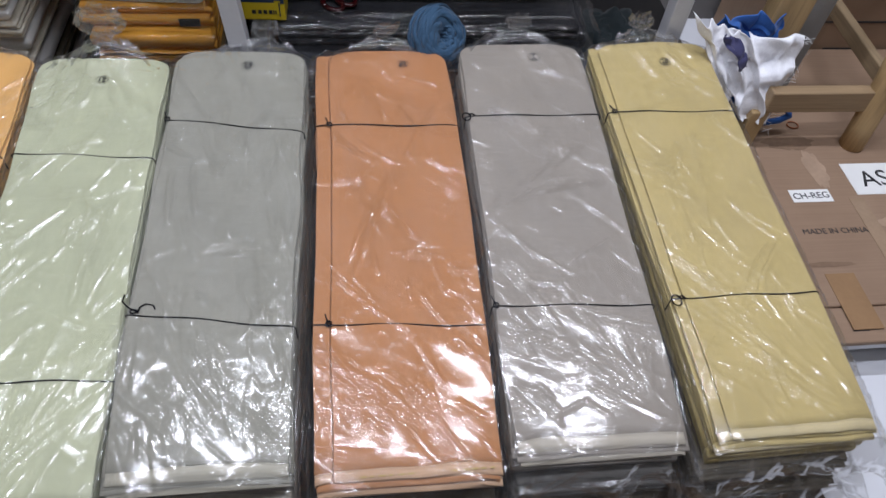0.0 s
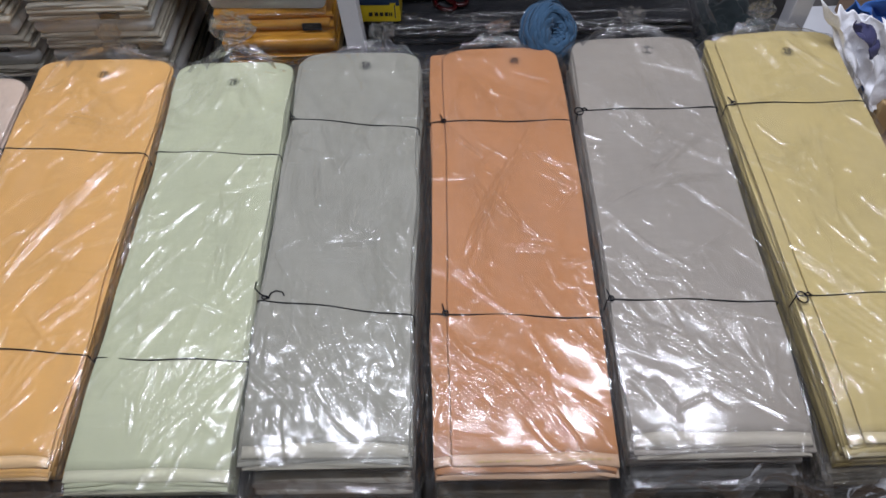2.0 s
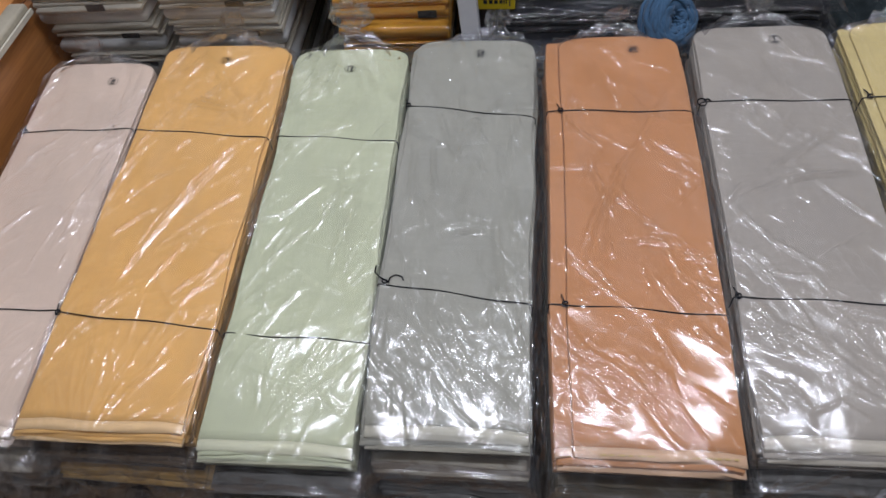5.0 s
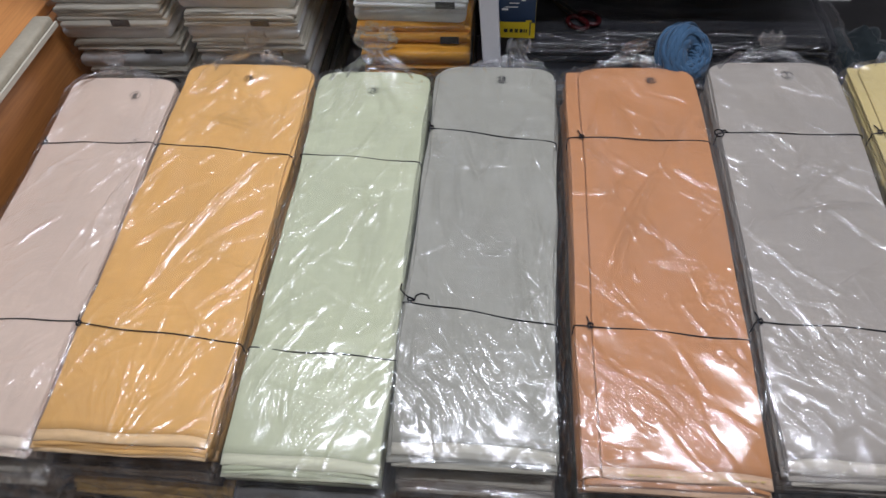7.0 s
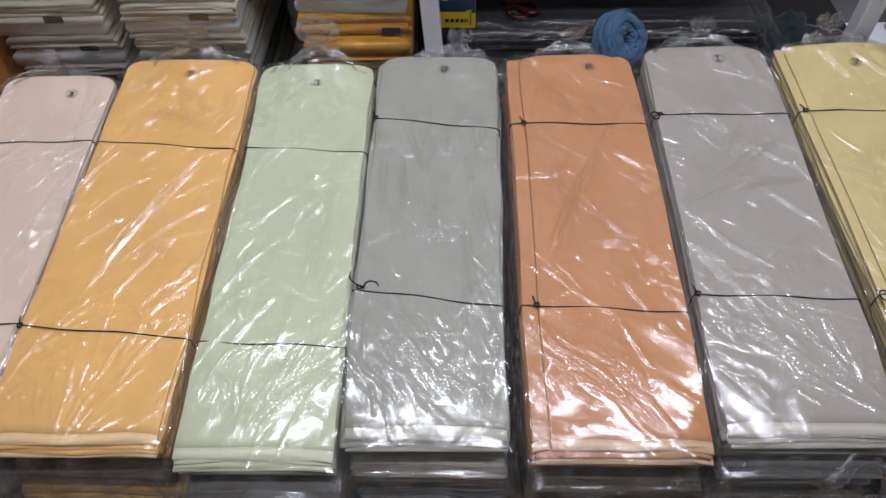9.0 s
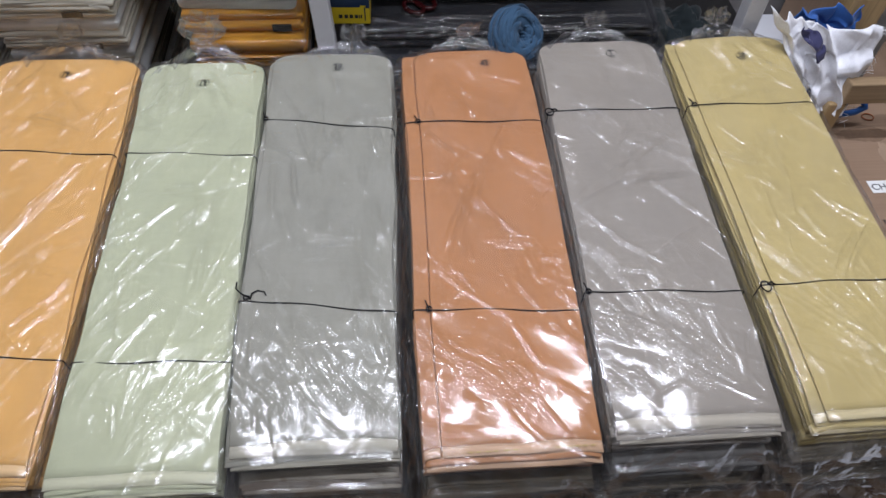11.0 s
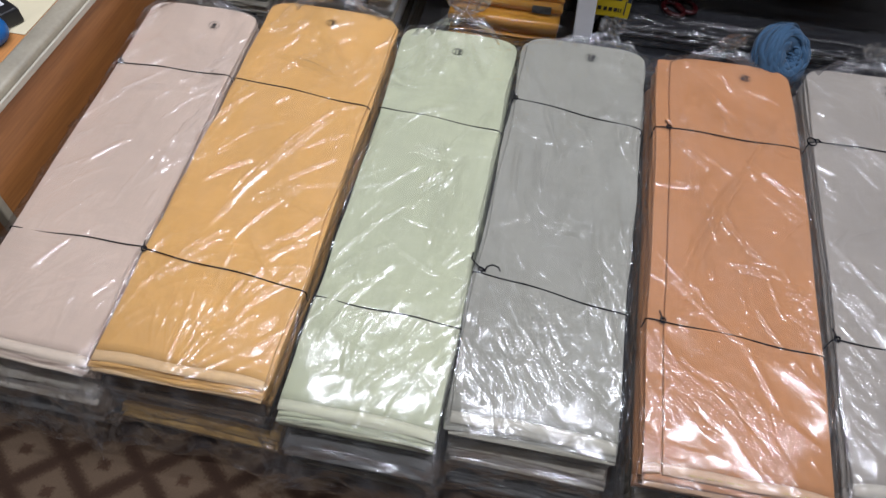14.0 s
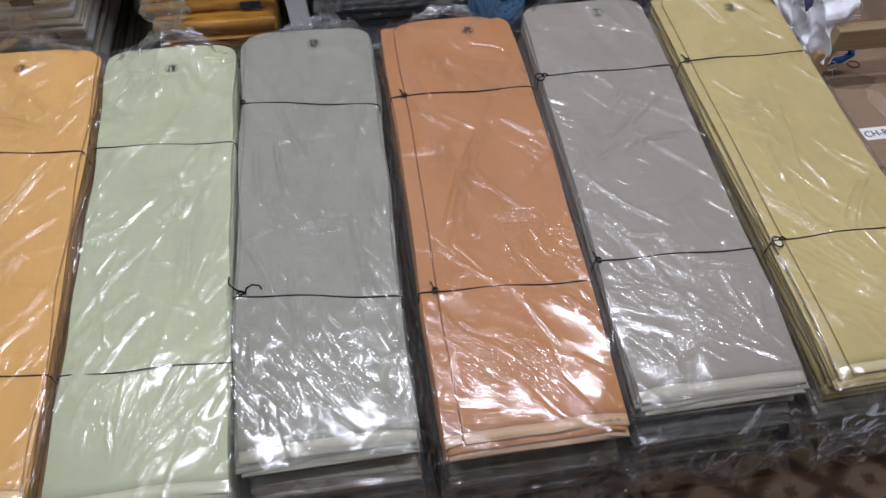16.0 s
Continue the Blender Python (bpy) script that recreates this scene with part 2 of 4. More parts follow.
def box_bm(x0, x1, y0, y1, z0, z1, bevel=0.0, bm=None, m=None):
    """A bevelled box between two corners, added to bm."""
    bm = bm or bmesh.new()
    t = bmesh.new()
    bmesh.ops.create_cube(t, size=1)
    for v in t.verts:
        v.co = Vector(((x0 + x1) / 2 + v.co.x * (x1 - x0), (y0 + y1) / 2 + v.co.y * (y1 - y0), (z0 + z1) / 2 + v.co.z * (z1 - z0)))
    if bevel:
        bmesh.ops.bevel(t, geom=t.edges[:], offset=bevel, segments=2, affect="EDGES", profile=0.5)
    if m is not None:
        bmesh.ops.transform(t, matrix=m, verts=t.verts)
    off = {v: bm.verts.new(v.co) for v in t.verts}
    for f in t.faces:
        bm.faces.new([off[v] for v in f.verts])
    t.free()
    return bm


def thing(name, m, label, category, group="", kind=""):
    ob = new(name)
    ob.empty_display_size = 0.05
    ob.matrix_world = m
    return tagged(ob, label, category, group, kind)


def tube(points, radius, sides=6):
    """Vertices and faces of a round cord along points."""
    pts = [Vector(p) for p in points]
    vs, fs = [], []
    side = None
    for i, p in enumerate(pts):
        d = (pts[min(i + 1, len(pts) - 1)] - pts[max(i - 1, 0)]).normalized()
        if side is None:
            side = d.orthogonal().normalized()
        side = (side - d * side.dot(d)).normalized()
        up = d.cross(side)
        for k in range(sides):
            a = 2 * math.pi * k / sides
            vs.append(p + radius * (math.cos(a) * side + math.sin(a) * up))
    for i in range(len(pts) - 1):
        for k in range(sides):
            k2 = (k + 1) % sides
            fs.append((i * sides + k, i * sides + k2, (i + 1) * sides + k2, (i + 1) * sides + k))
    fs.append(tuple(range(sides))[::-1])
    fs.append(tuple(range((len(pts) - 1) * sides, len(pts) * sides)))
    return vs, fs


def join(*pieces):
    vs, fs = [], []
    for v, f in pieces:
        o = len(vs)
        vs += list(v)
        fs += [tuple(i + o for i in q) for q in f]
    return vs, fs


def text_part(words, size, mat, parent, m, name="printed_text"):
    c = bpy.data.curves.new(name, "FONT")
    c.body, c.size, c.extrude, c.align_x, c.align_y = words, size, 0.0003, "CENTER", "CENTER"
    ob = new(name, c)
    bpy.context.view_layer.update()
    me = bpy.data.meshes.new_from_object(ob.evaluated_get(bpy.context.evaluated_depsgraph_get()))
    bpy.data.objects.remove(ob)
    me.materials.clear()
    me.materials.append(mat)
    o = new(name, me)
    o.parent = parent
    o.matrix_local = m
    return o


def waves(rng, count, low, high):
    """A smooth random height field made of plane waves, about -1 to 1."""
    ws = [(rng.uniform(low, high), rng.uniform(0, 2 * math.pi), rng.uniform(0, 6.3)) for _ in range(count)]

    def f(x, y):
        return sum(np.sin(2 * np.pi * k * (x * math.cos(a) + y * math.sin(a)) + p) for k, a, p in ws) / math.sqrt(count)
    return f


def crumple(rng, count, low, high, way=None, spread=0.5):
    """A field of sharp-edged folds, patchy and wandering, about -1 to 1; most run along way."""
    ws = []
    for _ in range(count):
        a = rng.uniform(0, math.pi) if way is None else way + math.pi / 2 + rng.gauss(0, spread)
        b = a + rng.uniform(0.7, 2.4)
        ws.append((rng.uniform(low, high), a, rng.uniform(0, 6.3), b, rng.uniform(0, 6.3), rng.uniform(0, 6.3), rng.uniform(0, 6.3)))

    def f(x, y):
        total = 0
        for k, a, p, b, q, c, d in ws:
            u, v = x * math.cos(a) + y * math.sin(a), x * math.cos(b) + y * math.sin(b)
            ph = math.pi * k * u + p + 1.1 * np.sin(2 * np.pi * 0.3 * k * v + q)
            patch_ = np.clip(0.35 + np.sin(2 * np.pi * 0.22 * k * v + c) * np.sin(2 * np.pi * 0.16 * k * u + d) * 1.3, 0, 1)
            total = total + (1 - 2 * np.abs(np.sin(ph))) * patch_
        return total / math.sqrt(count)
    return f


def outline(y, w, length, back):
    """Half width of a folded bolt at y, with its rounded back end."""
    r = back
    q = np.clip((y - (length - r)) / r, 0, 1)
    return 0.5 * w * (1 - q ** 2.5) ** (1 / 4.5) + 0.0005


def slab(w, length, base, top, y0=0.0, back=0.0, nx=4, ny=8, round_edge=0.006, relief=None, x_shift=0.0):
    """One folded leaf of cloth: a closed pad from y0 to length whose lower and upper faces follow base(y) and top(y)."""
    if back:
        n_back = 9
        ys = np.concatenate([np.linspace(y0, length - back, ny), length - back + back * np.sin(np.linspace(0, np.pi / 2, n_back + 1))[1:]])
    else:
        ys = np.linspace(y0, length, ny)
    rings, vs, fs = [], [], []
    for y in ys:
        hw = float(outline(np.array(y), w, length, back)) if back else 0.5 * w
        zb, zt = base(y), top(y)
        t = zt - zb
        if back:
            q = max(0.0, (y - (length - back)) / back)
            zt -= 0.25 * t * q ** 4
            zb += 0.2 * t * q ** 4
            t = zt - zb
        r = min(round_edge, 0.49 * t, 0.9 * hw)
        ring = []
        for k in range(5):
            a = math.pi - k * math.pi / 8
            ring.append((-hw + r + r * math.cos(a), zt - r + r * math.sin(a)))
        for k in range(1, nx):
            x = (-hw + r) + (2 * hw - 2 * r) * k / nx
            ring.append((x, zt))
        for k in range(5):
            a = math.pi / 2 - k * math.pi / 8
            ring.append((hw - r + r * math.cos(a), zt - r + r * math.sin(a)))
        for k in range(1, 4):
            a = -k * math.pi / 6
            ring.append((hw - r + r * math.cos(a), zb + r + r * math.sin(a)))
        for k in range(1, 4):
            a = -math.pi / 2 - k * math.pi / 6
            ring.append((-hw + r + r * math.cos(a), zb + r + r * math.sin(a)))
        n = len(ring)
        o = len(vs)
        for x, z in ring:
            dz = float(relief(x, y)) * min(1.0, max(0.0, (hw - abs(x)) / 0.02)) if relief is not None and z > 0.5 * (zb + zt) else 0.0
            vs.append((x + x_shift, y, z + dz))
        rings.append(o)
    n = rings[1] - rings[0]
    for a, b in zip(rings, rings[1:]):
        for k in range(n):
            k2 = (k + 1) % n
            fs.append((a + k, a + k2, b + k2, b + k))
    fs.append(tuple(range(rings[0], rings[0] + n))[::-1])
    fs.append(tuple(range(rings[-1], rings[-1] + n)))
    return vs, fs


def creases(rng, w, length, count, fans, way, lines):
    """Random pulled creases of a plastic sleeve: x, y, angle, half length, steep width, shallow width, height. Most run along way."""
    out = []

    def add(x, y, a, hl, tall=1.0):
        w0, w1 = rng.uniform(0.0022, 0.0050), rng.uniform(0.0022, 0.0090)
        if rng.random() < 0.5:
            w0, w1 = w1, w0
        grow = min(1.0, 0.5 + 18 * hl)
        out.append((x, y, a, hl, w0 * grow, w1 * grow, tall * grow * min(w0, w1) * rng.uniform(0.25, 0.7)))

    for _ in range(count * 3):
        a = way + rng.gauss(0, 0.25) if rng.random() < 0.76 else rng.uniform(0, math.pi)
        side = rng.random() < 0.4
        x = rng.choice([-1, 1]) * rng.uniform(0.38, 0.5) * w if side else rng.uniform(-0.5, 0.5) * w
        add(x, rng.random() * length, a, 0.009 + 0.075 * rng.random() ** 2.2)
    for fx, fy, a0, a1, n, reach in fans:
        for _ in range(n):
            a, d = rng.uniform(a0, a1), rng.uniform(0.2, 1.0) * reach
            add(fx + d * math.cos(a), fy + d * math.sin(a), a + rng.uniform(-0.14, 0.14), rng.uniform(0.010, 0.05), 1.05)
    for x0, y0, x1, y1 in lines:
        a = math.atan2(y1 - y0, x1 - x0)
        for k in range(4):
            o = (k - 1) * rng.uniform(0.003, 0.008)
            c = rng.uniform(-0.2, 0.2) if k != 1 else 0
            add((x0 + x1) / 2 - o * math.sin(a) + c * (x1 - x0), (y0 + y1) / 2 + o * math.cos(a) + c * (y1 - y0), a + rng.uniform(-0.05, 0.05),
                math.hypot(x1 - x0, y1 - y0) * (0.55 if k == 1 else rng.uniform(0.15, 0.4)), 1.5)
    return out


def grid_faces(nx, ny):
    a = (np.arange(ny - 1)[:, None] * nx + np.arange(nx - 1)[None, :]).ravel()
    return np.stack([a, a + 1, a + nx + 1, a + nx], -1).tolist()


def sleeve(rng, w, length, top, drop, fans, count, nx=120, ny=260, gap=0.0035, way=1.0, lines=(), knot_x=None, bulge=0.018):
    """The clear bag over a bolt: it lies on the cloth, runs down the sides and is pulled in sharp creases."""
    cr = creases(rng, w, length, count, fans, way, lines)
    low = waves(rng, 9, 3, 14)
    broad, fine = crumple(rng, 9, 9, 26, way), crumple(rng, 12, 30, 75, way, 0.8)
    side, side2 = crumple(rng, 10, 10, 34), crumple(rng, 10, 10, 40)
    ys = np.concatenate([np.linspace(-0.014, length - 0.032, ny), length - 0.032 + 0.038 * np.sin(np.linspace(0, np.pi / 2, 22))[1:]])
    s = np.linspace(-1, 1, nx)
    S, Y = np.meshgrid(s, ys)
    hw = outline(np.clip(Y - 0.005, 0, length), w + 2 * gap, length, 0.032) + 0.002
    flat = 0.80
    f = np.clip((np.abs(S) - flat) / (1 - flat), 0, 1)
    sg = np.sign(S)
    X = np.where(np.abs(S) < flat, S / flat * (hw - 0.005), sg * (hw - 0.005 + 0.019 * np.sin(f * np.pi / 2)))
    T = top(Y)
    near_edge = np.clip((np.abs(X) / (0.5 * w) - 0.7) / 0.3, 0, 1)
    loose = 0.55 + 0.6 * near_edge + 1.6 * np.exp(-(length - Y) / 0.08)
    Z = T + gap + 0.0007 * low(X, Y) + 0.0011 * loose * (0.6 + 1.1 * np.clip(Y / length, 0, 1)) * broad(X, Y) + 0.00010 * loose * fine(X, Y)
    for cx, cy, a, hl, w0, w1, ht in cr:
        ht *= 0.40 + 2.2 * min(1.0, max(0.0, cy / length))
        j0, j1 = np.searchsorted(ys, cy - 1.1 * hl - 0.01), np.searchsorted(ys, cy + 1.1 * hl + 0.01)
        dx, dy = X[j0:j1] - cx, Y[j0:j1] - cy
        al, ac = dx * math.cos(a) + dy * math.sin(a), -dx * math.sin(a) + dy * math.cos(a)
        bend = ac + 0.08 * al * al / max(hl, 0.01)
        ends = np.clip(1 - (al / hl) ** 4, 0, 1)
        Z[j0:j1] += ht * np.clip(1 - np.where(bend < 0, -bend / w0, bend / w1), 0, 1) * ends
    if knot_x is not None:
        Z = Z + bulge * np.exp(-((X - knot_x) / 0.06) ** 2) * np.exp(-((length - Y) / 0.06) ** 2)
    Z = np.maximum(Z, T + 0.0022)
    Z = Z - drop * f ** 1.6 + 0.004 * np.sin(f * np.pi) * side2(Y, 3 * f * drop + 5 * sg)
    X = X + sg * f * 0.0065 * side(Y, 2 * Z + 3 * sg)
    q = np.clip((Y - (length - 0.03)) / 0.036, 0, 1)
    Z = Z - 0.008 * q ** 2
    ny2 = len(ys)
    return np.stack([X, Y, Z], -1).reshape(-1, 3), grid_faces(nx, ny2)


def front_flap(rng, w, top0, reach, hang):
    """The open mouth of the bag in front of the bolt: crumpled film that juts out, sags and hangs in points at the corners."""
    nx, ny = 120, 40
    low, fine = crumple(rng, 10, 7, 22), crumple(rng, 14, 25, 70)
    s, v = np.meshgrid(np.linspace(-1, 1, nx), np.linspace(0, 1, ny))
    X = s * (0.5 * w + 0.008 + 0.014 * v)
    edge = 1 + 0.2 * waves(rng, 6, 4, 14)(X, X * 0) + 0.55 * np.abs(s) ** 10
    Y = -0.013 - reach * np.sin(v * 1.9) * edge
    Z = top0 - 0.008 - hang * 1.5 * v ** 1.2 * edge + 0.0065 * v ** 0.6 * low(X, v * 0.07) + 0.0022 * v ** 0.6 * fine(X, v * 0.07)
    Y = Y + 0.006 * v ** 0.6 * crumple(rng, 9, 9, 36)(X, v * 0.07)
    vs = np.stack([X, Y, Z], -1).reshape(-1, 3)
    return vs, grid_faces(nx, ny)


def tuft(rng, size, lean):
    """The gathered neck of the bag: a pleated bulb of film that swells from a knot and folds over."""
    nu, nv = 96, 26
    ph = [(rng.randint(2, 7), rng.uniform(0, 6.3), rng.uniform(0.4, 1)) for _ in range(5)]
    crump = crumple(rng, 10, 20, 70)
    vs, fs = [], []
    for j in range(nv):
        v = j / (nv - 1)
        for i in range(nu):
            a = 2 * math.pi * i / nu
            pl = sum(k * math.sin(n * a + p) for n, p, k in ph) / 3
            r = size * (0.10 + 0.46 * math.sin(min(1.0, 1.15 * v) * 2.2) ** 1.1) * (1 + 0.45 * pl + 0.25 * abs(math.sin(7 * a)))
            h = size * (1.2 * v) * (1 + 0.16 * pl)
            x, y = 1.15 * r * math.cos(a) + lean * h, 0.6 * r * math.sin(a)
            c = 0.09 * size * float(crump(x + h, y + h)) * min(1, 2 * v)
            vs.append((x + c, y + c, h + c))
    for j in range(nv - 1):
        for i in range(nu):
            i2 = (i + 1) % nu
            fs.append((j * nu + i, j * nu + i2, (j + 1) * nu + i2, (j + 1) * nu + i))
    return vs, fs


def neck_skirt(rng, w, length, z0, top_z, knot_x, bulge):
    """Film that runs from the bolt's rounded back end up and in to the knot."""
    nu, nv = 110, 22
    crump = crumple(rng, 12, 12, 46)
    vs, fs = [], []
    for j in range(nv):
        v = j / (nv - 1)
        for i in range(nu):
            s = -1 + 2 * i / (nu - 1)
            yy = length - 0.032 + 0.038 * (1 - min(1, abs(s)) ** 4.5) ** 0.4
            x0, y0 = s * 0.5 * w, yy - 0.002
            k = v ** 0.9
            x = x0 * (1 - k) + (knot_x + 0.008 * s) * k
            y = y0 * (1 - k) + (length + 0.026) * k
            zs = z0 + bulge * math.exp(-((x0 - knot_x) / 0.06) ** 2)
            z = zs - 0.004 * (1 - k) + (top_z - zs) * k ** 0.9 + 0.005 * math.sin(math.pi * v) * (1 - s ** 4)
            n = 0.012 * math.sin(math.pi * min(1, v + 0.15)) * float(crump(x0, y + z))
            vs.append((x, y + n, z + n))
    for j in range(nv - 1):
        for i in range(nu - 1):
            fs.append((j * nu + i, j * nu + i + 1, (j + 1) * nu + i + 1, (j + 1) * nu + i))
    return vs, fs


def cord(rng, w, y_left, y_right, top, knot_at, knot):
    """The twine tied round a bolt, with its knot and loose ends."""
    pts = []
    hw = 0.5 * w + 0.0006
    zt = lambda y: float(top(np.array(y))) + 0.0011
    for k in range(4):
        pts.append((-hw - 0.0014, y_left, zt(y_left) - 0.03 + 0.0085 * k))
    for s in np.linspace(-0.985, 0.985, 27):
        y = y_left + (y_right - y_left) * (s + 1) / 2 + 0.0015 * math.sin(5 * s + y_left * 40)
        z = zt(y) - 0.003 * max(0, abs(s) - 0.965) / 0.035
        pts.append((s * (hw - 0.0002), y, z))
    for k in range(4):
        pts.append((hw + 0.0014, y_right, zt(y_right) - 0.0045 - 0.0085 * k))
    pieces = [tube(pts, 0.00095, 6)]
    kx = knot_at * hw
    ky = y_left + (y_right - y_left) * (knot_at + 1) / 2
    kz = zt(ky) + 0.001
    out = []
    if knot == "small":
        ring = [(kx + 0.0035 * math.cos(a), ky + 0.0045 * math.sin(a), kz + 0.001 * math.sin(3 * a)) for a in np.linspace(0, 6.0, 14)]
        out = [tube(ring, 0.0012), tube([(kx, ky, kz), (kx - 0.003, ky + 0.008, kz + 0.001), (kx - 0.005, ky + 0.015, kz)], 0.001)]
    elif knot == "loop":
        ring = [(kx - 0.004 + 0.007 * math.cos(a), ky - 0.004 + 0.009 * math.sin(a), kz) for a in np.linspace(0, 6.1, 18)]
        out = [tube(ring, 0.0011), tube([(kx, ky, kz), (kx + 0.006, ky + 0.003, kz + 0.001), (kx + 0.01, ky - 0.002, kz)], 0.0013)]
    elif knot == "tails":
        tail = [(kx - 0.012, ky + 0.03, kz), (kx - 0.011, ky + 0.018, kz + 0.001), (kx - 0.002, ky + 0.009, kz + 0.001), (kx + 0.012, ky + 0.002, kz)]
        hook = [(kx + 0.012, ky, kz), (kx + 0.013, ky + 0.009, kz + 0.001), (kx + 0.02, ky + 0.014, kz + 0.001), (kx + 0.03, ky + 0.012, kz), (kx + 0.033, ky + 0.006, kz)]
        lump = [(kx + 0.006 + 0.004 * math.cos(a), ky + 0.003 + 0.003 * math.sin(a), kz) for a in np.linspace(0, 6.1, 12)]
        out = [tube(tail, 0.0011), tube(hook, 0.0011), tube(lump, 0.0012)]
    return pieces[0], (join(*out) if out else None)


# ---- the folded bolts of cloth ----
SLOPE = 0.0307


def bolt(tint, w, length, thick, m, slope0, label, seed, group, ridge=0.0, strings=(), stamp=None, stamp_at=(0, 0), fans=(), count=34, detail=True,
         flap=(0.03, 0.02), tuft_at=None, bulge=0.018, way=1.0, lines=(), leaves=6, bagged=True, taper=SLOPE, name="cloth_bolt", cap=None):
    """A length of suiting folded into a flat bolt, tied with twine, in a clear bag."""
    rng = random.Random(seed)
    root = thing(name, m, label, "fabric bolt", group)
    base = lambda y: slope0 * y
    zt = lambda y: slope0 * y + thick + taper * y
    cuts = [0, 0.24, 0.42, 0.56, 0.67, 0.76, 0.83, 0.885, 0.93, 1.0] if leaves > 3 else [0, 0.34, 0.67, 1.0]
    wr = random.Random(seed + 7000)
    sway, front, rise = waves(wr, 4, 1.0, 3.5), waves(wr, 5, 3, 11), waves(wr, 5, 4, 16)

    def settle(vs, k=0.0, amount=1.0):
        """Soft cloth: edges wander, the front edge waves and its corners droop."""
        p = np.array(vs if isinstance(vs, np.ndarray) else [tuple(v) for v in vs], float)
        x, y = p[:, 0].copy(), p[:, 1].copy()
        near = np.exp(-np.clip(y, 0, 1) / 0.045)
        p[:, 0] += 0.0022 * sway(y, 0 * y) + 0.0020 * amount * sway(y * 2.2, 0 * y + 0.37 * k + 0.2) * x / (0.5 * w)
        p[:, 1] += near * (0.0022 * front(x, 0 * x) + 0.0013 * amount * front(1.7 * x, 0 * x + 0.23 * k))
        p[:, 2] += near * (0.0007 * amount * rise(x, 0 * x + 0.11 * k) - 0.007 * np.clip(np.abs(x) / (0.5 * w), 0, 1) ** 7)
        return p

    leaves = len(cuts) - 1
    lump = waves(rng, 8, 2, 9)
    for k in range(leaves):
        top_leaf = k == leaves - 1
        thin = leaves - 1 - k
        inset = rng.uniform(0.0, 0.006)
        y0 = 0.0 if top_leaf else (-0.0035 * thin + rng.uniform(-0.002, 0.002) if thin < 4 else rng.uniform(-0.004, 0.006))
        dx = 0.0 if top_leaf else rng.uniform(-0.003, 0.003)
        lo = lambda y, k=k: base(y) + cuts[k] * (thick + taper * y) + 0.0003
        hi = lambda y, k=k: base(y) + cuts[k + 1] * (thick + taper * y) - (0.0003 if k == leaves - 1 else 0.0008)
        wl, xs = w - (0.005 if top_leaf else inset), dx
        if top_leaf and ridge:
            v, f = slab(ridge, length - 0.012, lo, lambda y: hi(y) - 0.0012, 0.0125, 0.012, 3, 20, 0.007, None, -0.5 * w + ridge / 2)
            mesh_part("folded_edge", settle(v, k), f, CLOTH[tint], root)
            v, f = slab(ridge, 0.0125, lo, lambda y: hi(y) - 0.0012, 0.001, 0, 3, 2, 0.007, None, -0.5 * w + ridge / 2)
            mesh_part("selvage", settle(v, k), f, CREAM[tint], root, "pale woven selvage band")
            wl, xs = w - ridge - 0.0025, ridge / 2 + 0.0006
        band = 0.0135 if top_leaf else 0.012
        rel = (lambda x, y: 0.0015 * lump(x, y)) if top_leaf and detail else None
        v, f = slab(wl, length, lo, hi, y0 + band, 0.032, 22 if top_leaf and detail else 8, 56 if top_leaf and detail else 26, 0.010, rel, xs)
        mesh_part("cloth_fold", settle(v, k), f, CLOTH[tint], root)
        v, f = slab(wl, y0 + band, lo, hi, y0, 0, 22, 3, 0.0025, rel, xs)
        pale = thin in (0, 3)
        mesh_part("selvage" if pale else "cloth_edge", settle(v, k), f, CREAM[tint] if pale else CLOTH[tint], root, "pale woven selvage band" if pale else "")
    if tint == "orange":
        for k in range(15):
            x = -0.06 + 0.0112 * k + rng.uniform(-0.001, 0.001)
            o = part("selvage_print", box_bm(x, x + rng.uniform(0.005, 0.009), 0.0035, 0.0052, zt(0.0) - 0.0001, zt(0.0) + 0.0004), PRINT, root)
    for yl, yr, at, kind in strings:
        rope, knot = cord(rng, w, yl, yr, zt, at, kind)
        s = mesh_part("twine", settle(rope[0], leaves - 1), rope[1], STRING, root, "black cotton tying twine")
        if knot:
            mesh_part("knot", settle(knot[0], leaves - 1), knot[1], STRING, s)
    if stamp:
        sx, sy = stamp_at
        turn = 180 if stamp.startswith("-") else 0
        mm = pose(sx, sy, zt(sy) + 0.0016, math.degrees(math.atan(slope0 + taper)), 0, turn)
        words = stamp.lstrip("-")
        ring = [(0.0105 * math.cos(a), 0.0105 * math.sin(a), 0) for a in np.linspace(0, 2 * math.pi, 30)]
        v, f = join(tube(ring, 0.0002, 4), tube([(0.86 * x, 0.86 * y, 0) for x, y, _ in ring], 0.00015, 4))
        o = mesh_part("stamp_ring", v, f, INK, root, "round black shade-number stamp")
        o.matrix_local = mm
        text_part(words, 0.0145, INK, root, mm @ pose(0, 0.0015, 0), "stamp_number")
        o = part("stamp_bar", box_bm(-0.0045, 0.0045, -0.0068, -0.0052, 0, 0.0003), INK, root)
        o.matrix_local = mm
    if bagged:
        if detail:
            v, f = sleeve(rng, w, length, zt, 0.035, fans, count, 200 if tint != "black" else 120, 470 if tint != "black" else 260, way=way, lines=lines, knot_x=tuft_at[0] if tuft_at else None, bulge=bulge)
        else:
            v, f = sleeve(rng, w, length, zt, 0.03, fans, 8, 30, 50)
        bag = mesh_part("bag", settle(v, leaves - 1, 0.5), f, FILM, root, "clear creased polythene bag")
        v, f = front_flap(rng, w, zt(0) + 0.012, *flap)
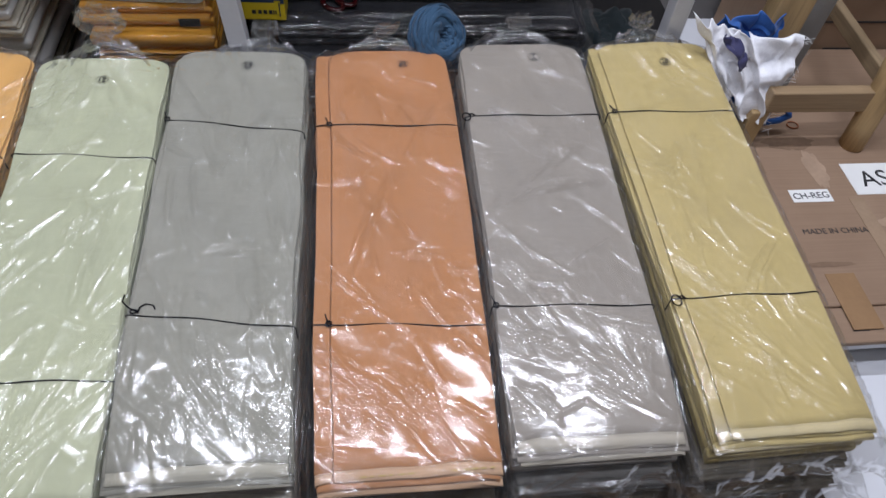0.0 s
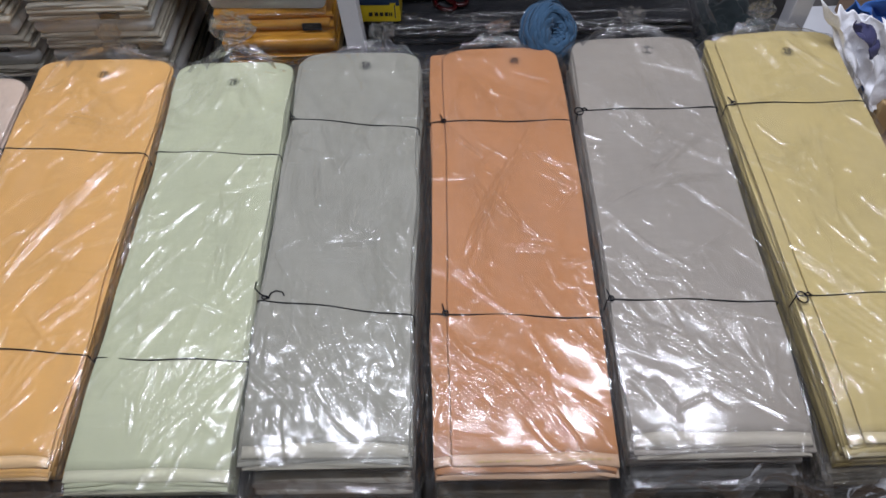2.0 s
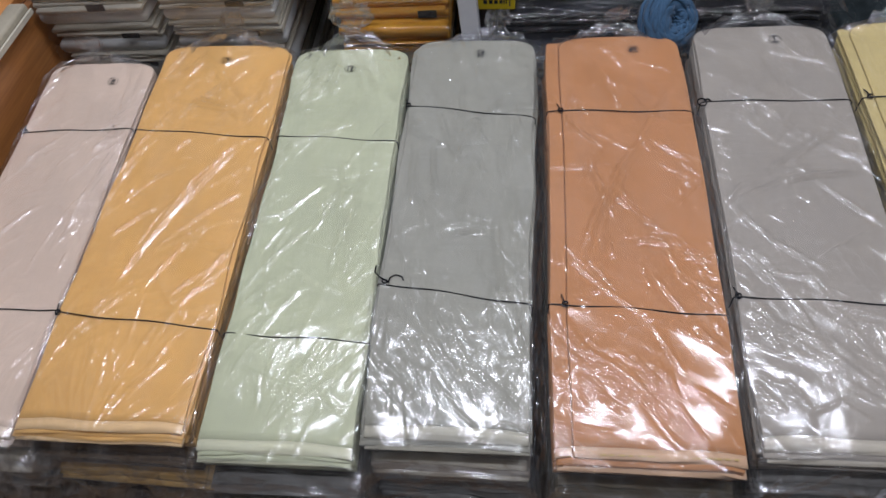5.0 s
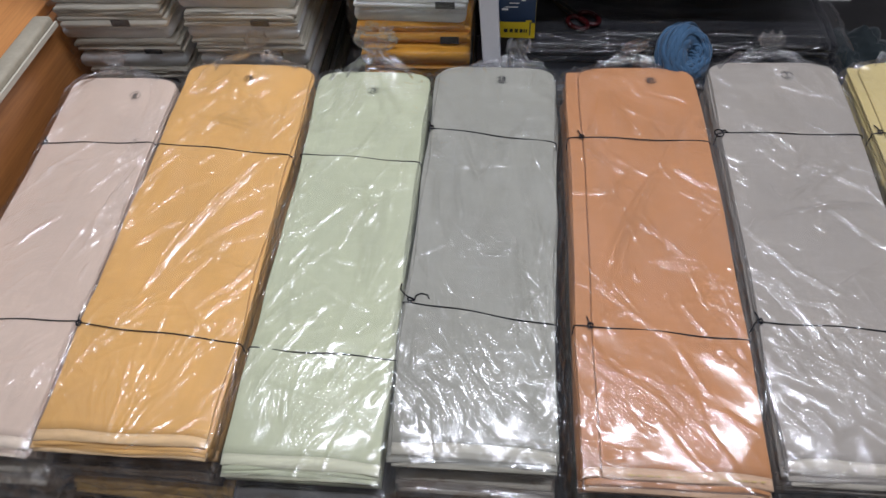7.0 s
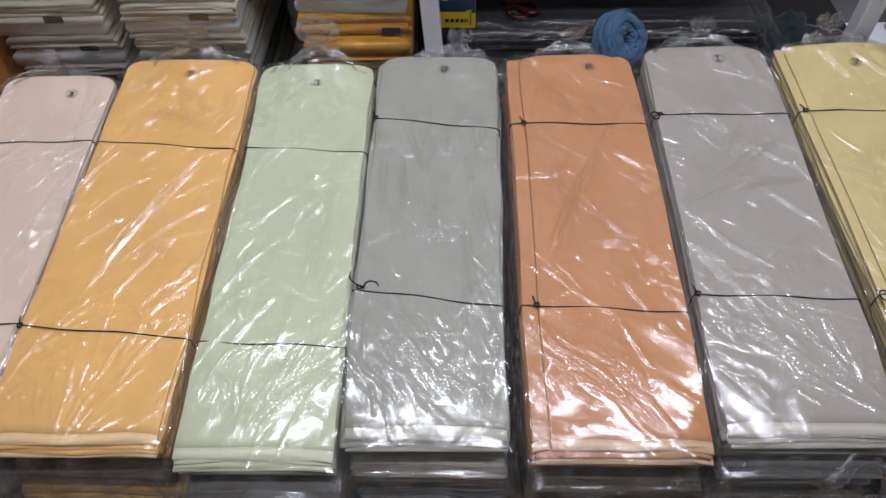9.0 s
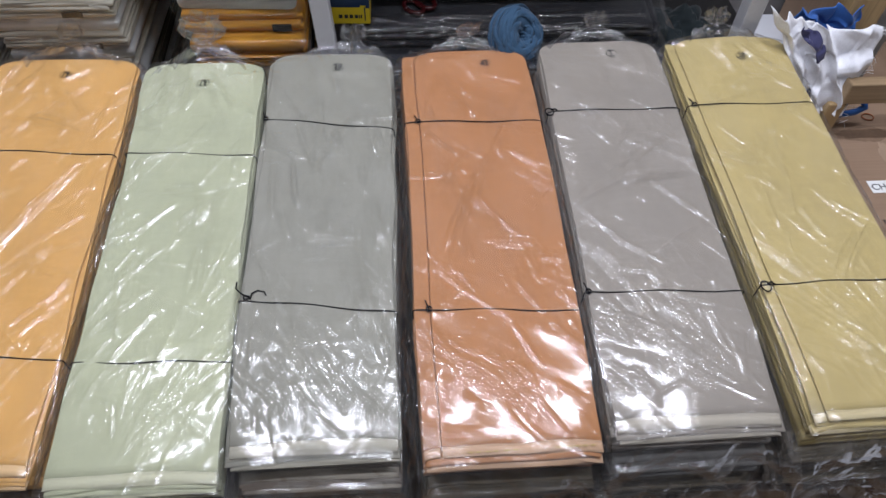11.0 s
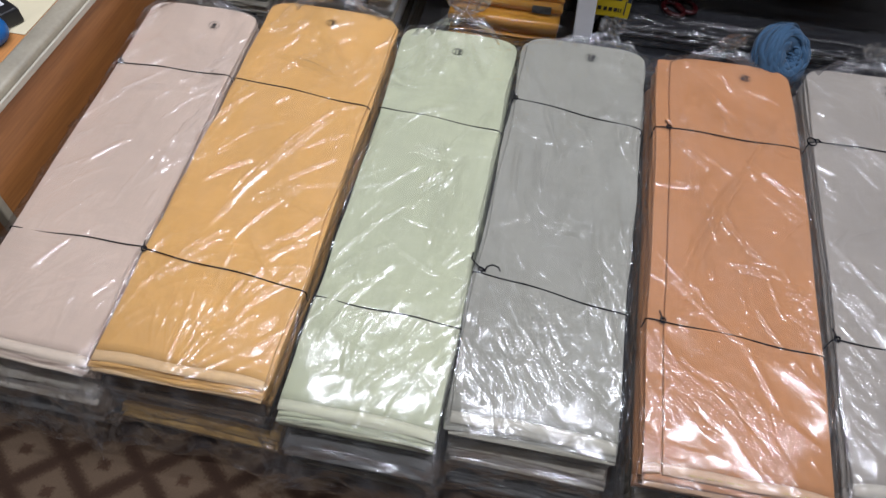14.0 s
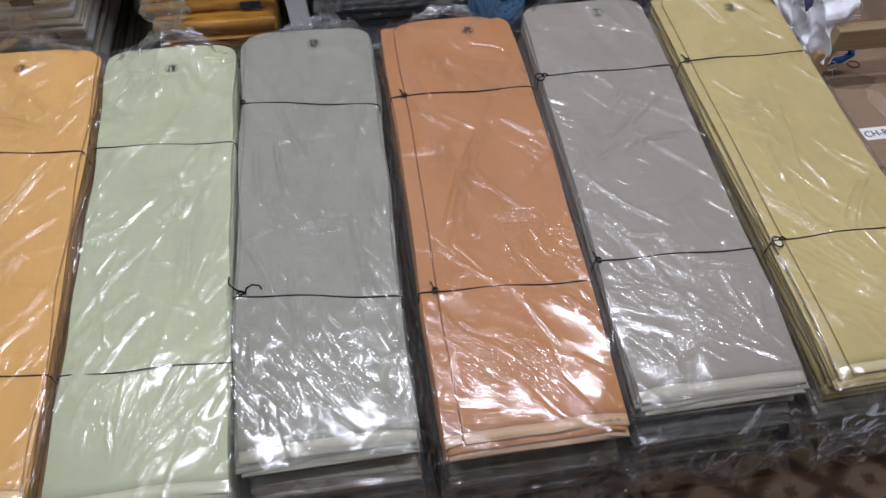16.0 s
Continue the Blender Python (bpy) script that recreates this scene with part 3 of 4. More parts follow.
        mesh_part("bag_mouth", settle(v, leaves - 1, 0.5), f, FILM_LOOSE, bag, "crumpled open end of the bag")
        if tuft_at is not None:
            tx, size, lean = tuft_at
            kz = zt(length) + 0.002 + 0.75 * bulge
            v, f = neck_skirt(rng, w, length, zt(length) - 0.006, kz, tx, bulge)
            mesh_part("bag_neck", v, f, FILM_THICK, bag)
            v, f = tuft(rng, size, lean)
            o = mesh_part("bag_tuft", v, f, FILM_THICK, bag, "gathered knotted end of the bag")
            o.matrix_local = pose(tx, length + 0.02, kz - 0.004)
    return root


# tint, label, x left and right at the front, y of the front edge, yaw, length, extras
ROW = [
    dict(tint="pink", way=1.1, lines=[(0.061, 0.328, 0.1, 0.523), (0.07, 0.07, 0.1, 0.122), (0.086, 0.34, 0.094, 0.483)],
         x0=-1.012, x1=-0.800, y=0.290, yaw=-0.6, L=0.715, s=[(0.541, 0.548, -0.92, "small"), (0.182, 0.190, 9, "")], stamp="#", at=(0.03, 0.665),
         tuft=(-0.02, 0.030, -0.3), fans=[(-0.08, 0.02, 0.4, 1.5, 14, 0.25), (0.09, 0.5, 1.2, 1.9, 10, 0.25)], under="taupe", bottom="ash", count=26,
         label="pale pink suiting bolt in a clear bag beside the desk"),
    dict(tint="amber", bulge=0.030, way=1.0, lines=[(-0.055, 0.226, 0.079, 0.516), (0.007, 0.289, 0.063, 0.32), (-0.105, 0.027, -0.068, 0.079), (-0.072, 0.602, 0.067, 0.563)],
         x0=-0.800, x1=-0.552, y=0.297, yaw=-1.7, L=0.742, s=[(0.530, 0.514, 9, ""), (0.170, 0.156, -0.97, "small")], stamp="-21", at=(0.0, 0.70),
         tuft=(0.005, 0.034, 0.1), fans=[(-0.02, -0.03, 0.5, 2.6, 46, 0.2), (-0.11, 0.1, 0.3, 1.2, 14, 0.25), (-0.02, 0.69, 3.3, 6.0, 14, 0.1)], under="brown", bottom="mustard",
         count=30, label="amber yellow suiting bolt tied with black twine"),
    dict(tint="green", bulge=0.036, way=1.05, lines=[(-0.033, 0.448, 0.034, 0.444), (0.003, 0.375, 0.063, 0.439), (-0.013, 0.042, 0.005, 0.106), (-0.059, 0.134, -0.009, 0.168), (0.037, 0.251, 0.067, 0.442)],
         x0=-0.528, x1=-0.318, y=0.275, yaw=-1.0, L=0.738, s=[(0.529, 0.517, 9, ""), (0.162, 0.157, 9, "")], stamp="-21", at=(0.0, 0.685),
         tuft=(0.0, 0.056, 0.0), fans=[(0.0, 0.71, 3.4, 5.9, 44, 0.16), (-0.03, 0.02, 0.7, 1.9, 22, 0.22), (0.03, 0.2, 0.9, 1.7, 18, 0.25)], under="ash", bottom="olive", count=36,
         label="pale mint green suiting bolt with a tall bag knot"),
    dict(tint="sage_grey", bulge=0.012, way=1.9, lines=[(-0.024, 0.448, 0.055, 0.589), (-0.023, 0.315, 0.062, 0.318), (0.03, 0.09, 0.109, 0.004), (-0.085, 0.099, -0.034, 0.043), (0.049, 0.083, 0.091, 0.04)],
         x0=-0.312, x1=-0.094, y=0.300, yaw=-1.4, L=0.722, s=[(0.562, 0.536, -0.97, "small"), (0.217, 0.191, -0.97, "tails")], stamp="28", at=(0.01, 0.685),
         tuft=(0.035, 0.036, 0.2), fans=[(0.06, -0.01, 0.9, 2.5, 26, 0.2), (-0.09, 0.2, 4.6, 5.6, 12, 0.18), (0.1, 0.12, 1.4, 2.2, 20, 0.3)], under="taupe", bottom="ash", count=44,
         label="sage grey suiting bolt with loose twine ends"),
    dict(tint="orange", way=2.2, lines=[(-0.081, 0.27, 0.09, 0.64), (-0.068, 0.147, 0.012, 0.066), (-0.007, 0.317, 0.065, 0.307), (0.071, 0.283, 0.105, 0.278), (-0.076, 0.108, -0.028, 0.056), (-0.024, 0.138, 0.031, 0.085)],
         x0=-0.062, x1=0.168, y=0.279, yaw=0.0, L=0.735, s=[(0.562, 0.556, -0.82, "small"), (0.208, 0.194, -0.82, "small")], stamp="-28", at=(0.035, 0.70),
         tuft=(0.0, 0.028, 0.5), fans=[(0.10, -0.02, 1.9, 2.9, 20, 0.26), (-0.05, 0.68, 4.4, 5.4, 12, 0.14)], under="olive", bottom="brown", ridge=0.021, count=34,
         label="burnt orange suiting bolt with a folded side ridge"),
    dict(tint="taupe", way=2.35, lines=[(-0.105, 0.291, -0.02, 0.158), (-0.1, 0.178, 0.077, 0.057), (-0.039, 0.412, 0.081, 0.499), (-0.079, 0.565, -0.033, 0.533), (-0.09, 0.087, -0.045, 0.029), (-0.016, 0.395, 0.087, 0.409)],
         x0=0.184, x1=0.410, y=0.298, yaw=0.0, L=0.725, s=[(0.552, 0.550, -0.97, "loop"), (0.200, 0.190, -0.97, "small")], stamp="T", at=(0.025, 0.69),
         tuft=(0.005, 0.032, -0.1), fans=[(-0.09, 0.6, 5.0, 5.6, 10, 0.12), (0.1, 0.02, 2.0, 2.6, 18, 0.36), (0.08, 0.05, 0.9, 2.2, 14, 0.1)], under="ash", bottom="olive", count=30,
         label="taupe grey suiting bolt in a creased clear bag"),
    dict(tint="straw", way=2.2, lines=[(-0.091, 0.269, -0.027, 0.189), (-0.074, 0.175, 0.026, 0.05), (-0.059, 0.391, -0.004, 0.492), (0.004, 0.204, 0.1, 0.314), (-0.044, 0.19, -0.006, 0.134), (-0.043, 0.121, 0.059, 0.016)],
         x0=0.442, x1=0.664, y=0.290, yaw=1.2, L=0.728, s=[(0.560, 0.553, -0.92, "small"), (0.204, 0.200, -0.93, "loop")], stamp="28", at=(0.02, 0.675),
         tuft=(-0.01, 0.034, -0.1), fans=[(0.1, 0.0, 1.7, 2.7, 34, 0.28), (-0.06, 0.2, 1.2, 1.9, 10, 0.3)], under="olive", bottom="olive", ridge=0.015, count=26,
         label="straw yellow suiting bolt with a folded side ridge"),
]
for n, r in enumerate(ROW):
    w, xc = r["x1"] - r["x0"], 0.5 * (r["x0"] + r["x1"])
    z0 = 0.157 + 0.0922 * r["y"] + 0.0285 * xc
    t = z0 / 3
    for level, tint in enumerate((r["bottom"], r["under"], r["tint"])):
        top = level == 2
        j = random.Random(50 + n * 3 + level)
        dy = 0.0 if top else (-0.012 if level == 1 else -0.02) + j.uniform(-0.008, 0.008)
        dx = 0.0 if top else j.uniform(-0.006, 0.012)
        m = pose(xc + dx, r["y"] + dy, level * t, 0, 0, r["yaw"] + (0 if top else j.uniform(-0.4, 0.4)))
        if top:
            bolt(tint, w, r["L"], t, m, 2 * SLOPE, r["label"], 100 + n, "bolts laid in a row", r.get("ridge", 0.0), r["s"], r["stamp"], r["at"], r["fans"], r["count"], True,
                 (0.030, 0.03), (r["tuft"][0], r["tuft"][1] * 0.85, r["tuft"][2]), bulge=r.get("bulge", 0.018), way=r["way"], lines=r["lines"])
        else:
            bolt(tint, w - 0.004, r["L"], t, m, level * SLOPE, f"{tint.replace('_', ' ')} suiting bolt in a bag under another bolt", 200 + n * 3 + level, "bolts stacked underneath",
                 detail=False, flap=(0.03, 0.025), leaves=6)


# ---- bolts on the rack behind ----
def rack_bolt(tint, w, depth, thick, m, seed, label, open_edge, group):
    """A small flat folded bolt seen end on: a smooth fold or a fan of layers, with a dark tag."""
    rng = random.Random(seed)
    root = thing("stacked_bolt", m, label, "fabric bolt", group)
    n = 4 if open_edge else 1
    wave, rise = waves(rng, 5, 3, 12), waves(rng, 5, 4, 14)
    for k in range(n):
        lo, hi = (lambda y, k=k: thick * k / n + 0.0003), (lambda y, k=k: thick * (k + 1) / n - 0.0005)
        v, f = slab(w - rng.uniform(0, 0.016), depth, lo, hi, rng.uniform(0, 0.009), 0, 22, 6, 0.014 if not open_edge else 0.004,
                    None, rng.uniform(-0.005, 0.005))
        p = np.array(v, float)
        x, near = p[:, 0].copy(), np.exp(-np.clip(p[:, 1], 0, 1) / 0.06)
        p[:, 1] += near * 0.003 * wave(x, 0 * x + 0.3 * k)
        p[:, 2] += near * (0.0011 * rise(x, 0 * x + 0.1 * k) - 0.006 * np.clip(np.abs(x) / (0.5 * w), 0, 1) ** 6 * (p[:, 2] / thick))
        mesh_part("cloth_fold", p, f, CLOTH[tint], root)
    if open_edge:
        tx = rng.uniform(0.0, 0.06)
        part("tag", box_bm(tx, tx + 0.035, -0.004, -0.0025, thick * 0.1, thick * 0.42), DARK, root, "dark woven tag")
    nx, nz = 70, 15
    cr = crumple(rng, 10, 12, 50)
    S, V = np.meshgrid(np.linspace(-1, 1, nx), np.linspace(0, 1, nz))
    end = np.clip(np.abs(S) - 0.92, 0, 1) / 0.08
    X, A = S * (0.5 * w + 0.010), (V - 0.5) * math.pi
    Z = thick * 0.5 + (thick * 0.5 - 0.001) * np.sin(A) * (1 - 0.5 * end)
    Y = -0.006 * np.cos(A) - 0.007 + 0.012 * end + 0.0035 * cr(X, Z * 2)
    vs, fs = np.stack([X, Y, Z], -1).reshape(-1, 3), grid_faces(nx, nz)
    mesh_part("bag", vs, fs, FILM, root, "clear polythene bag")
    return root


def rack_stack(x0, x1, y, z, tints, thicks, name, seed):
    rng = random.Random(seed)
    roots = []
    for k, (tint, t) in enumerate(zip(tints, thicks)):
        roots.append(rack_bolt(tint, x1 - x0, 0.40, t, pose(0.5 * (x0 + x1) + rng.uniform(-0.004, 0.004), y + rng.uniform(-0.006, 0.006), z, 0, 0, rng.uniform(-1.2, 1.2)), seed * 40 + k,
                  f"{tint} folded suiting bolt in a rack stack", k % 2 == 0, name))
        z += t + 0.0005
    return roots


rack_stack(-1.026, -0.806, 1.065, 0.0, ["beige", "silver", "olive", "silver", "beige", "silver", "beige", "silver", "beige", "silver", "beige", "silver"],
           [0.045, 0.04, 0.045, 0.036, 0.03, 0.034, 0.033, 0.032, 0.042, 0.044, 0.036, 0.036], "grey bolts at the rack's end", 3)
middle = rack_stack(-0.782, -0.560, 1.065, 0.0, ["beige", "silver", "olive", "silver", "beige", "silver", "beige", "silver", "beige", "silver", "beige", "silver"],
           [0.043, 0.042, 0.044, 0.037, 0.035, 0.032, 0.034, 0.03, 0.034, 0.05, 0.036, 0.036], "grey bolts in the rack's middle", 4)
printed = middle[9]
for k in range(13):
    x = -0.075 + 0.0105 * k
    part("print_bar", box_bm(x, x + (0.008, 0.006, 0.009)[k % 3], -0.0042, -0.0036, 0.0325, 0.0345), INK, printed, "dark printed lettering too small to read")
for k in range(4):
    part("print_bar", box_bm(-0.06 + 0.03 * k, -0.036 + 0.03 * k, -0.0042, -0.0036, 0.040, 0.042), INK, printed)
text_part("TP", 0.009, INK, printed, pose(0.085, -0.0042, 0.034, 90), "printed_text")
rack_stack(-0.452, -0.236, 1.065, 0.0, ["brown", "mustard", "olive", "mustard", "gold", "gold", "gold", "silver", "white", "silver", "beige", "silver"],
           [0.05, 0.045, 0.05, 0.04, 0.034, 0.036, 0.046, 0.034, 0.038, 0.04, 0.036, 0.036], "orange and grey rack bolts", 5)

# black bolts lying along the rack
for k, (yy, zz, tt, ln) in enumerate([(1.035, 0.0, 0.065, 0.62), (1.04, 0.066, 0.065, 0.62), (1.045, 0.132, 0.058, 0.61), (1.105, 0.191, 0.05, 0.60)]):
    bolt("black", 0.26, ln, tt, pose(0.455, yy + 0.13, zz, 0, 0, 90), 0.0, "black suiting bolt in glossy plastic on the rack", 400 + k, "black rack bolts", detail=k == 3,
         flap=(0.02, 0.02), leaves=3, taper=0.0, count=60, fans=[(0.05, 0.3, 0.0, 6.2, 40, 0.3)], way=1.57,
         lines=[(-0.118, 0.02, -0.116, 0.58), (-0.095, 0.05, -0.105, 0.5), (-0.06, 0.1, -0.05, 0.58), (0.0, 0.03, -0.02, 0.4)])


top_black = [o for o in bpy.data.objects if o.name.startswith("cloth_bolt") and o.parent is None][-1]
for k, (yy, zz, x0, x1, rad) in enumerate([(1.098, 0.2405, -0.16, 0.40, 0.005), (1.104, 0.222, -0.15, 0.44, 0.004), (1.125, 0.2475, -0.02, 0.43, 0.0045), (1.034, 0.184, -0.16, 0.30, 0.004)]):
    q = random.Random(900 + k)
    fold = waves(q, 5, 2, 9)
    pts = [(x0 + (x1 - x0) * i / 60, yy + 0.002 * float(fold(i * 0.01, 0.0)), zz + 0.001 * float(fold(0.3, i * 0.012))) for i in range(61)]
    o = mesh_part("bag_fold", *tube(pts, rad * 0.6, 12), FILM, top_black, "shiny rolled fold of the plastic")
    o.matrix_parent_inverse = top_black.matrix_world.inverted()


# ---- setting ----
def slab_box(name, x0, x1, y0, y1, z0, z1, mat, label, category):
    ob = part(name, box_bm(x0, x1, y0, y1, z0, z1, 0.0), mat)
    return tagged(ob, label, category, "", "structure")


slab_box("floor", -2.7, 2.5, -2.7, 1.62, -0.2, -0.006, TILE, "white glazed tile floor of the shop", "floor")
slab_box("carpet", -2.2, 0.685, -2.2, 1.02, -0.006, 0.0, CARPET, "brown carpet with a dark diamond lattice", "carpet")
slab_box("wall_north", -2.7, 2.5, 1.50, 1.62, -0.006, 2.7, PAINT, "shop wall behind the rack, darkened grey-brown for shade in the bay", "wall")
slab_box("wall_west", -2.82, -2.7, -2.7, 1.62, -0.006, 2.7, DIMWALL, "unseen side wall, dark brown to cut bounce light", "wall")
slab_box("wall_east", 2.5, 2.62, -2.7, 1.62, -0.006, 2.7, DIMWALL, "unseen side wall, dark brown to cut bounce light", "wall")
slab_box("wall_south", -2.7, 2.5, -2.82, -2.7, -0.006, 2.7, DIMWALL, "unseen wall behind, dark brown to cut bounce light", "wall")
slab_box("ceiling", -2.82, 2.62, -2.82, 1.62, 2.7, 2.8, CEIL, "plain white ceiling", "ceiling")

for lx, ly, lz, turn, power, wide in LAMPS:
    f = thing("tube_light", pose(lx, ly, lz, turn) @ pose(0, 0, 0.024), "slim white tube light at the ceiling out of view, weak pair added for glints", "lamp", "tube lights")
    depth = 0.15 if turn == 0 else 0.035
    part("housing", box_bm(-0.61, 0.61, -0.025, 0.025, 0.01, depth, 0.004), SOCKET, f)
    v, fc = tube([(-0.58, 0, 0.0), (0.58, 0, 0.0)], 0.010, 12)
    mesh_part("tube", v, fc, m_glow, f, "glowing tube")

rack = thing("rack", pose(0, 0, 0), "pale grey metal rack with square uprights", "rack")
for name, x, lean in (("upright", -0.199, 0.030), ("upright", 0.599, 0.0)):
    bm = box_bm(-0.0165, 0.0165, -0.0165, 0.0165, 0, 0.9, 0.002)
    for v in bm.verts:
        v.co.x -= lean * (v.co.z - 0.3) * 2
    o = part(name, bm, POST, rack)
    o.matrix_local = pose(x, 1.052 if x < 0 else 1.06, -0.006)
# Shelf out of view, implied by the uprights; set low to shade the bay.
part("shelf", box_bm(-1.03, 0.47, 1.075, 1.495, 0.475, 0.495, 0.002), POST, rack)

# ---- the low desk ----
desk = thing("desk", pose(-1.04, 0.5, 0), "low varnished wooden desk with a beige edging strip", "desk")
part("side_panel", box_bm(-0.018, 0.0, 0.012, 0.97, 0.0, 0.308, 0.002), WOOD, desk, "reddish brown varnished side panel")
part("end_panel", box_bm(-0.7, -0.02, 0.012, 0.03, 0.0, 0.308, 0.002), WOOD, desk)
part("back_panel", box_bm(-0.7, -0.02, 0.95, 0.968, 0.0, 0.308, 0.002), WOOD, desk)
part("far_panel", box_bm(-0.718, -0.702, 0.012, 0.968, 0.0, 0.308, 0.002), WOOD, desk)
part("desktop", box_bm(-0.72, -0.016, 0.0, 0.97, 0.309, 0.329, 0.002), TOPWOOD, desk, "orange laminate desktop")
bm = box_bm(-0.0155, 0.020, 0.0, 0.545, 0.306, 0.334, 0.006)
part("edging", bm, STRIP, desk, "worn beige edging strip", True)
part("edging", box_bm(0.021, 0.025, 0.0, 0.545, 0.312, 0.322, 0.001), plain_material("pale_bead", (0.5, 0.46, 0.37), 0.4), desk, "thin pale bead line")
part("corner_strip", box_bm(-0.018, 0.004, -0.004, 0.0105, 0.0, 0.304, 0.003), STRIP, desk, "beige corner strip")

note = part("paper_sheet", box_bm(-1.14, -1.058, 0.725, 0.86, 0.3295, 0.3305), plain_material("cream_paper", (0.7, 0.62, 0.42), 0.7, vary=0.03))
tagged(note, "cream sheet of paper on the desk", "paper")
puncher = thing("tape_dispenser", pose(-1.115, 0.755, 0.3308, 0, 0, -28), "dark brown tool with a pale label on the desk", "stationery")
part("body", box_bm(-0.05, 0.036, -0.02, 0.02, 0, 0.026, 0.004), DARK, puncher)
part("label", box_bm(-0.012, 0.014, -0.01, 0.01, 0.0262, 0.0268), PAPER, puncher, "pale paper label")
bm = bmesh.new()
bmesh.ops.create_uvsphere(bm, u_segments=28, v_segments=16, radius=0.03)
for v in bm.verts:
    v.co.z = max(v.co.z, -0.022) * 0.8
roll = part("blue_ball", bm, BALLBLUE, None, "", True)
roll.matrix_world = pose(-1.097, 0.700, 0.329 + 0.0178)
tagged(roll, "blue plastic dome on the desk", "stationery")

# ---- things in the rack's bay ----
carton = thing("printed_box", pose(-0.154, 1.112, 0.2465, 0, 0, -2), "small yellow and dark blue printed card box", "box")
bm = box_bm(-0.038, 0.038, -0.001, 0.05, 0, 0.15, 0.0015)
part("body", bm, YELLOW_CARD, carton)
for x0, x1, z0, z1 in ((-0.0375, 0.02, 0.036, 0.148), (0.02, 0.0305, 0.04, 0.148), (0.0305, 0.0375, 0.034, 0.148)):
    part("dark_print", box_bm(x0, x1, -0.0016, -0.0011, z0, z1), NAVY_CARD, carton, "dark blue printed panel")
for x, ww in ((-0.021, 0.009), (-0.010, 0.008), (-0.0005, 0.008), (0.009, 0.0075), (0.0165, 0.003), (0.0205, 0.003)):
    part("logo_bar", box_bm(x, x + ww * 0.8, -0.0017, -0.0012, 0.013, 0.0205), INK, carton)
for x0, x1, z0, z1 in ((-0.02, 0.004, 0.066, 0.0675), (-0.012, 0.006, 0.074, 0.0755), (-0.026, -0.014, 0.06, 0.064), (-0.004, 0.008, 0.094, 0.0975), (-0.018, -0.006, 0.104, 0.1055), (0.01, 0.017, 0.08, 0.083)):
    part("printed_mark", box_bm(x0, x1, -0.0021, -0.0017, z0, z1), PAPER, carton, "pale line drawing")
part("pointer", box_bm(0.0275, 0.0295, -0.0018, -0.0012, 0.008, 0.036), NAVY_CARD, carton)

rng = random.Random(9)
ballroot = thing("cloth_roll", pose(0.156, 1.056, 0.250, 0, 0, 10), "ball of rolled faded blue cotton cloth strips", "cloth roll")
FACING = Euler((0.95, 0.30, 0.30)).to_matrix()
core = [FACING @ Vector((0.031 * math.cos(a), 0.031 * math.sin(a), 0)) for a in np.linspace(0, 2 * math.pi, 40)]
mesh_part("core", *tube(core, 0.0245, 16), BLUE, ballroot)


def wound_fold(b0, drift, a0, span, half, ph, ring=0.031, rad=0.0255):
    """A fold of twisted cloth that runs round the ring of the roll and dives under its neighbours."""
    vs, fs, n, k = [], [], 40, 10
    for q in range(n):
        t = q / (n - 1)
        a, b = a0 + span * t, b0 + drift * t + 0.10 * math.sin(4 * t * math.pi + ph)
        taper = min(1.0, 7 * t, 7 * (1 - t)) ** 0.5 + 0.05
        rr = rad - 0.004 * (1 - min(1.0, taper)) + 0.0012 * math.sin(6 * a + ph)
        out = Vector((math.cos(b) * math.cos(a), math.cos(b) * math.sin(a), math.sin(b)))
        across = Vector((-math.sin(b) * math.cos(a), -math.sin(b) * math.sin(a), math.cos(b)))
        mid = Vector((ring * math.cos(a), ring * math.sin(a), 0)) + out * rr
        for c in range(k):
            g = 2 * math.pi * c / k
            vs.append(FACING @ (mid + out * (0.0030 * math.sin(g) * taper) + across * (half * math.cos(g) * taper * (1 + 0.2 * math.sin(5 * a + ph)))))
    for q in range(n - 1):
        for c in range(k):
            c2 = (c + 1) % k
            fs.append((q * k + c, q * k + c2, (q + 1) * k + c2, (q + 1) * k + c))
    return vs, fs


for k in range(46):
    p = wound_fold(rng.uniform(-0.9, 3.6), rng.uniform(-1.1, 1.1), rng.uniform(0, 6.3), rng.uniform(1.8, 4.5), rng.uniform(0.003, 0.0065), rng.uniform(0, 6.3))
    mesh_part("wound_strip", *p, BLUE, ballroot)

sc = thing("scissors", pose(-0.02, 1.165, 0.2455, 0, 0, 35), "scissors with red plastic handles on black bolts", "scissors")
for s in (-1, 1):
    v, f = tube([(0.016 * math.cos(a) * s + 0.014 * s, 0.024 * math.sin(a), 0.006) for a in np.linspace(0, 6.28, 26)], 0.0045, 8)
    mesh_part("handle", v, f, RED, sc, "red plastic handle")
    bm = box_bm(-0.006, 0.006, 0.02, 0.12, 0.003, 0.006, 0.001, None, pose(0.008 * s, 0, 0.001 * s, 0, 0, 5 * s))
    part("blade", bm, STEEL, sc, "steel blade")


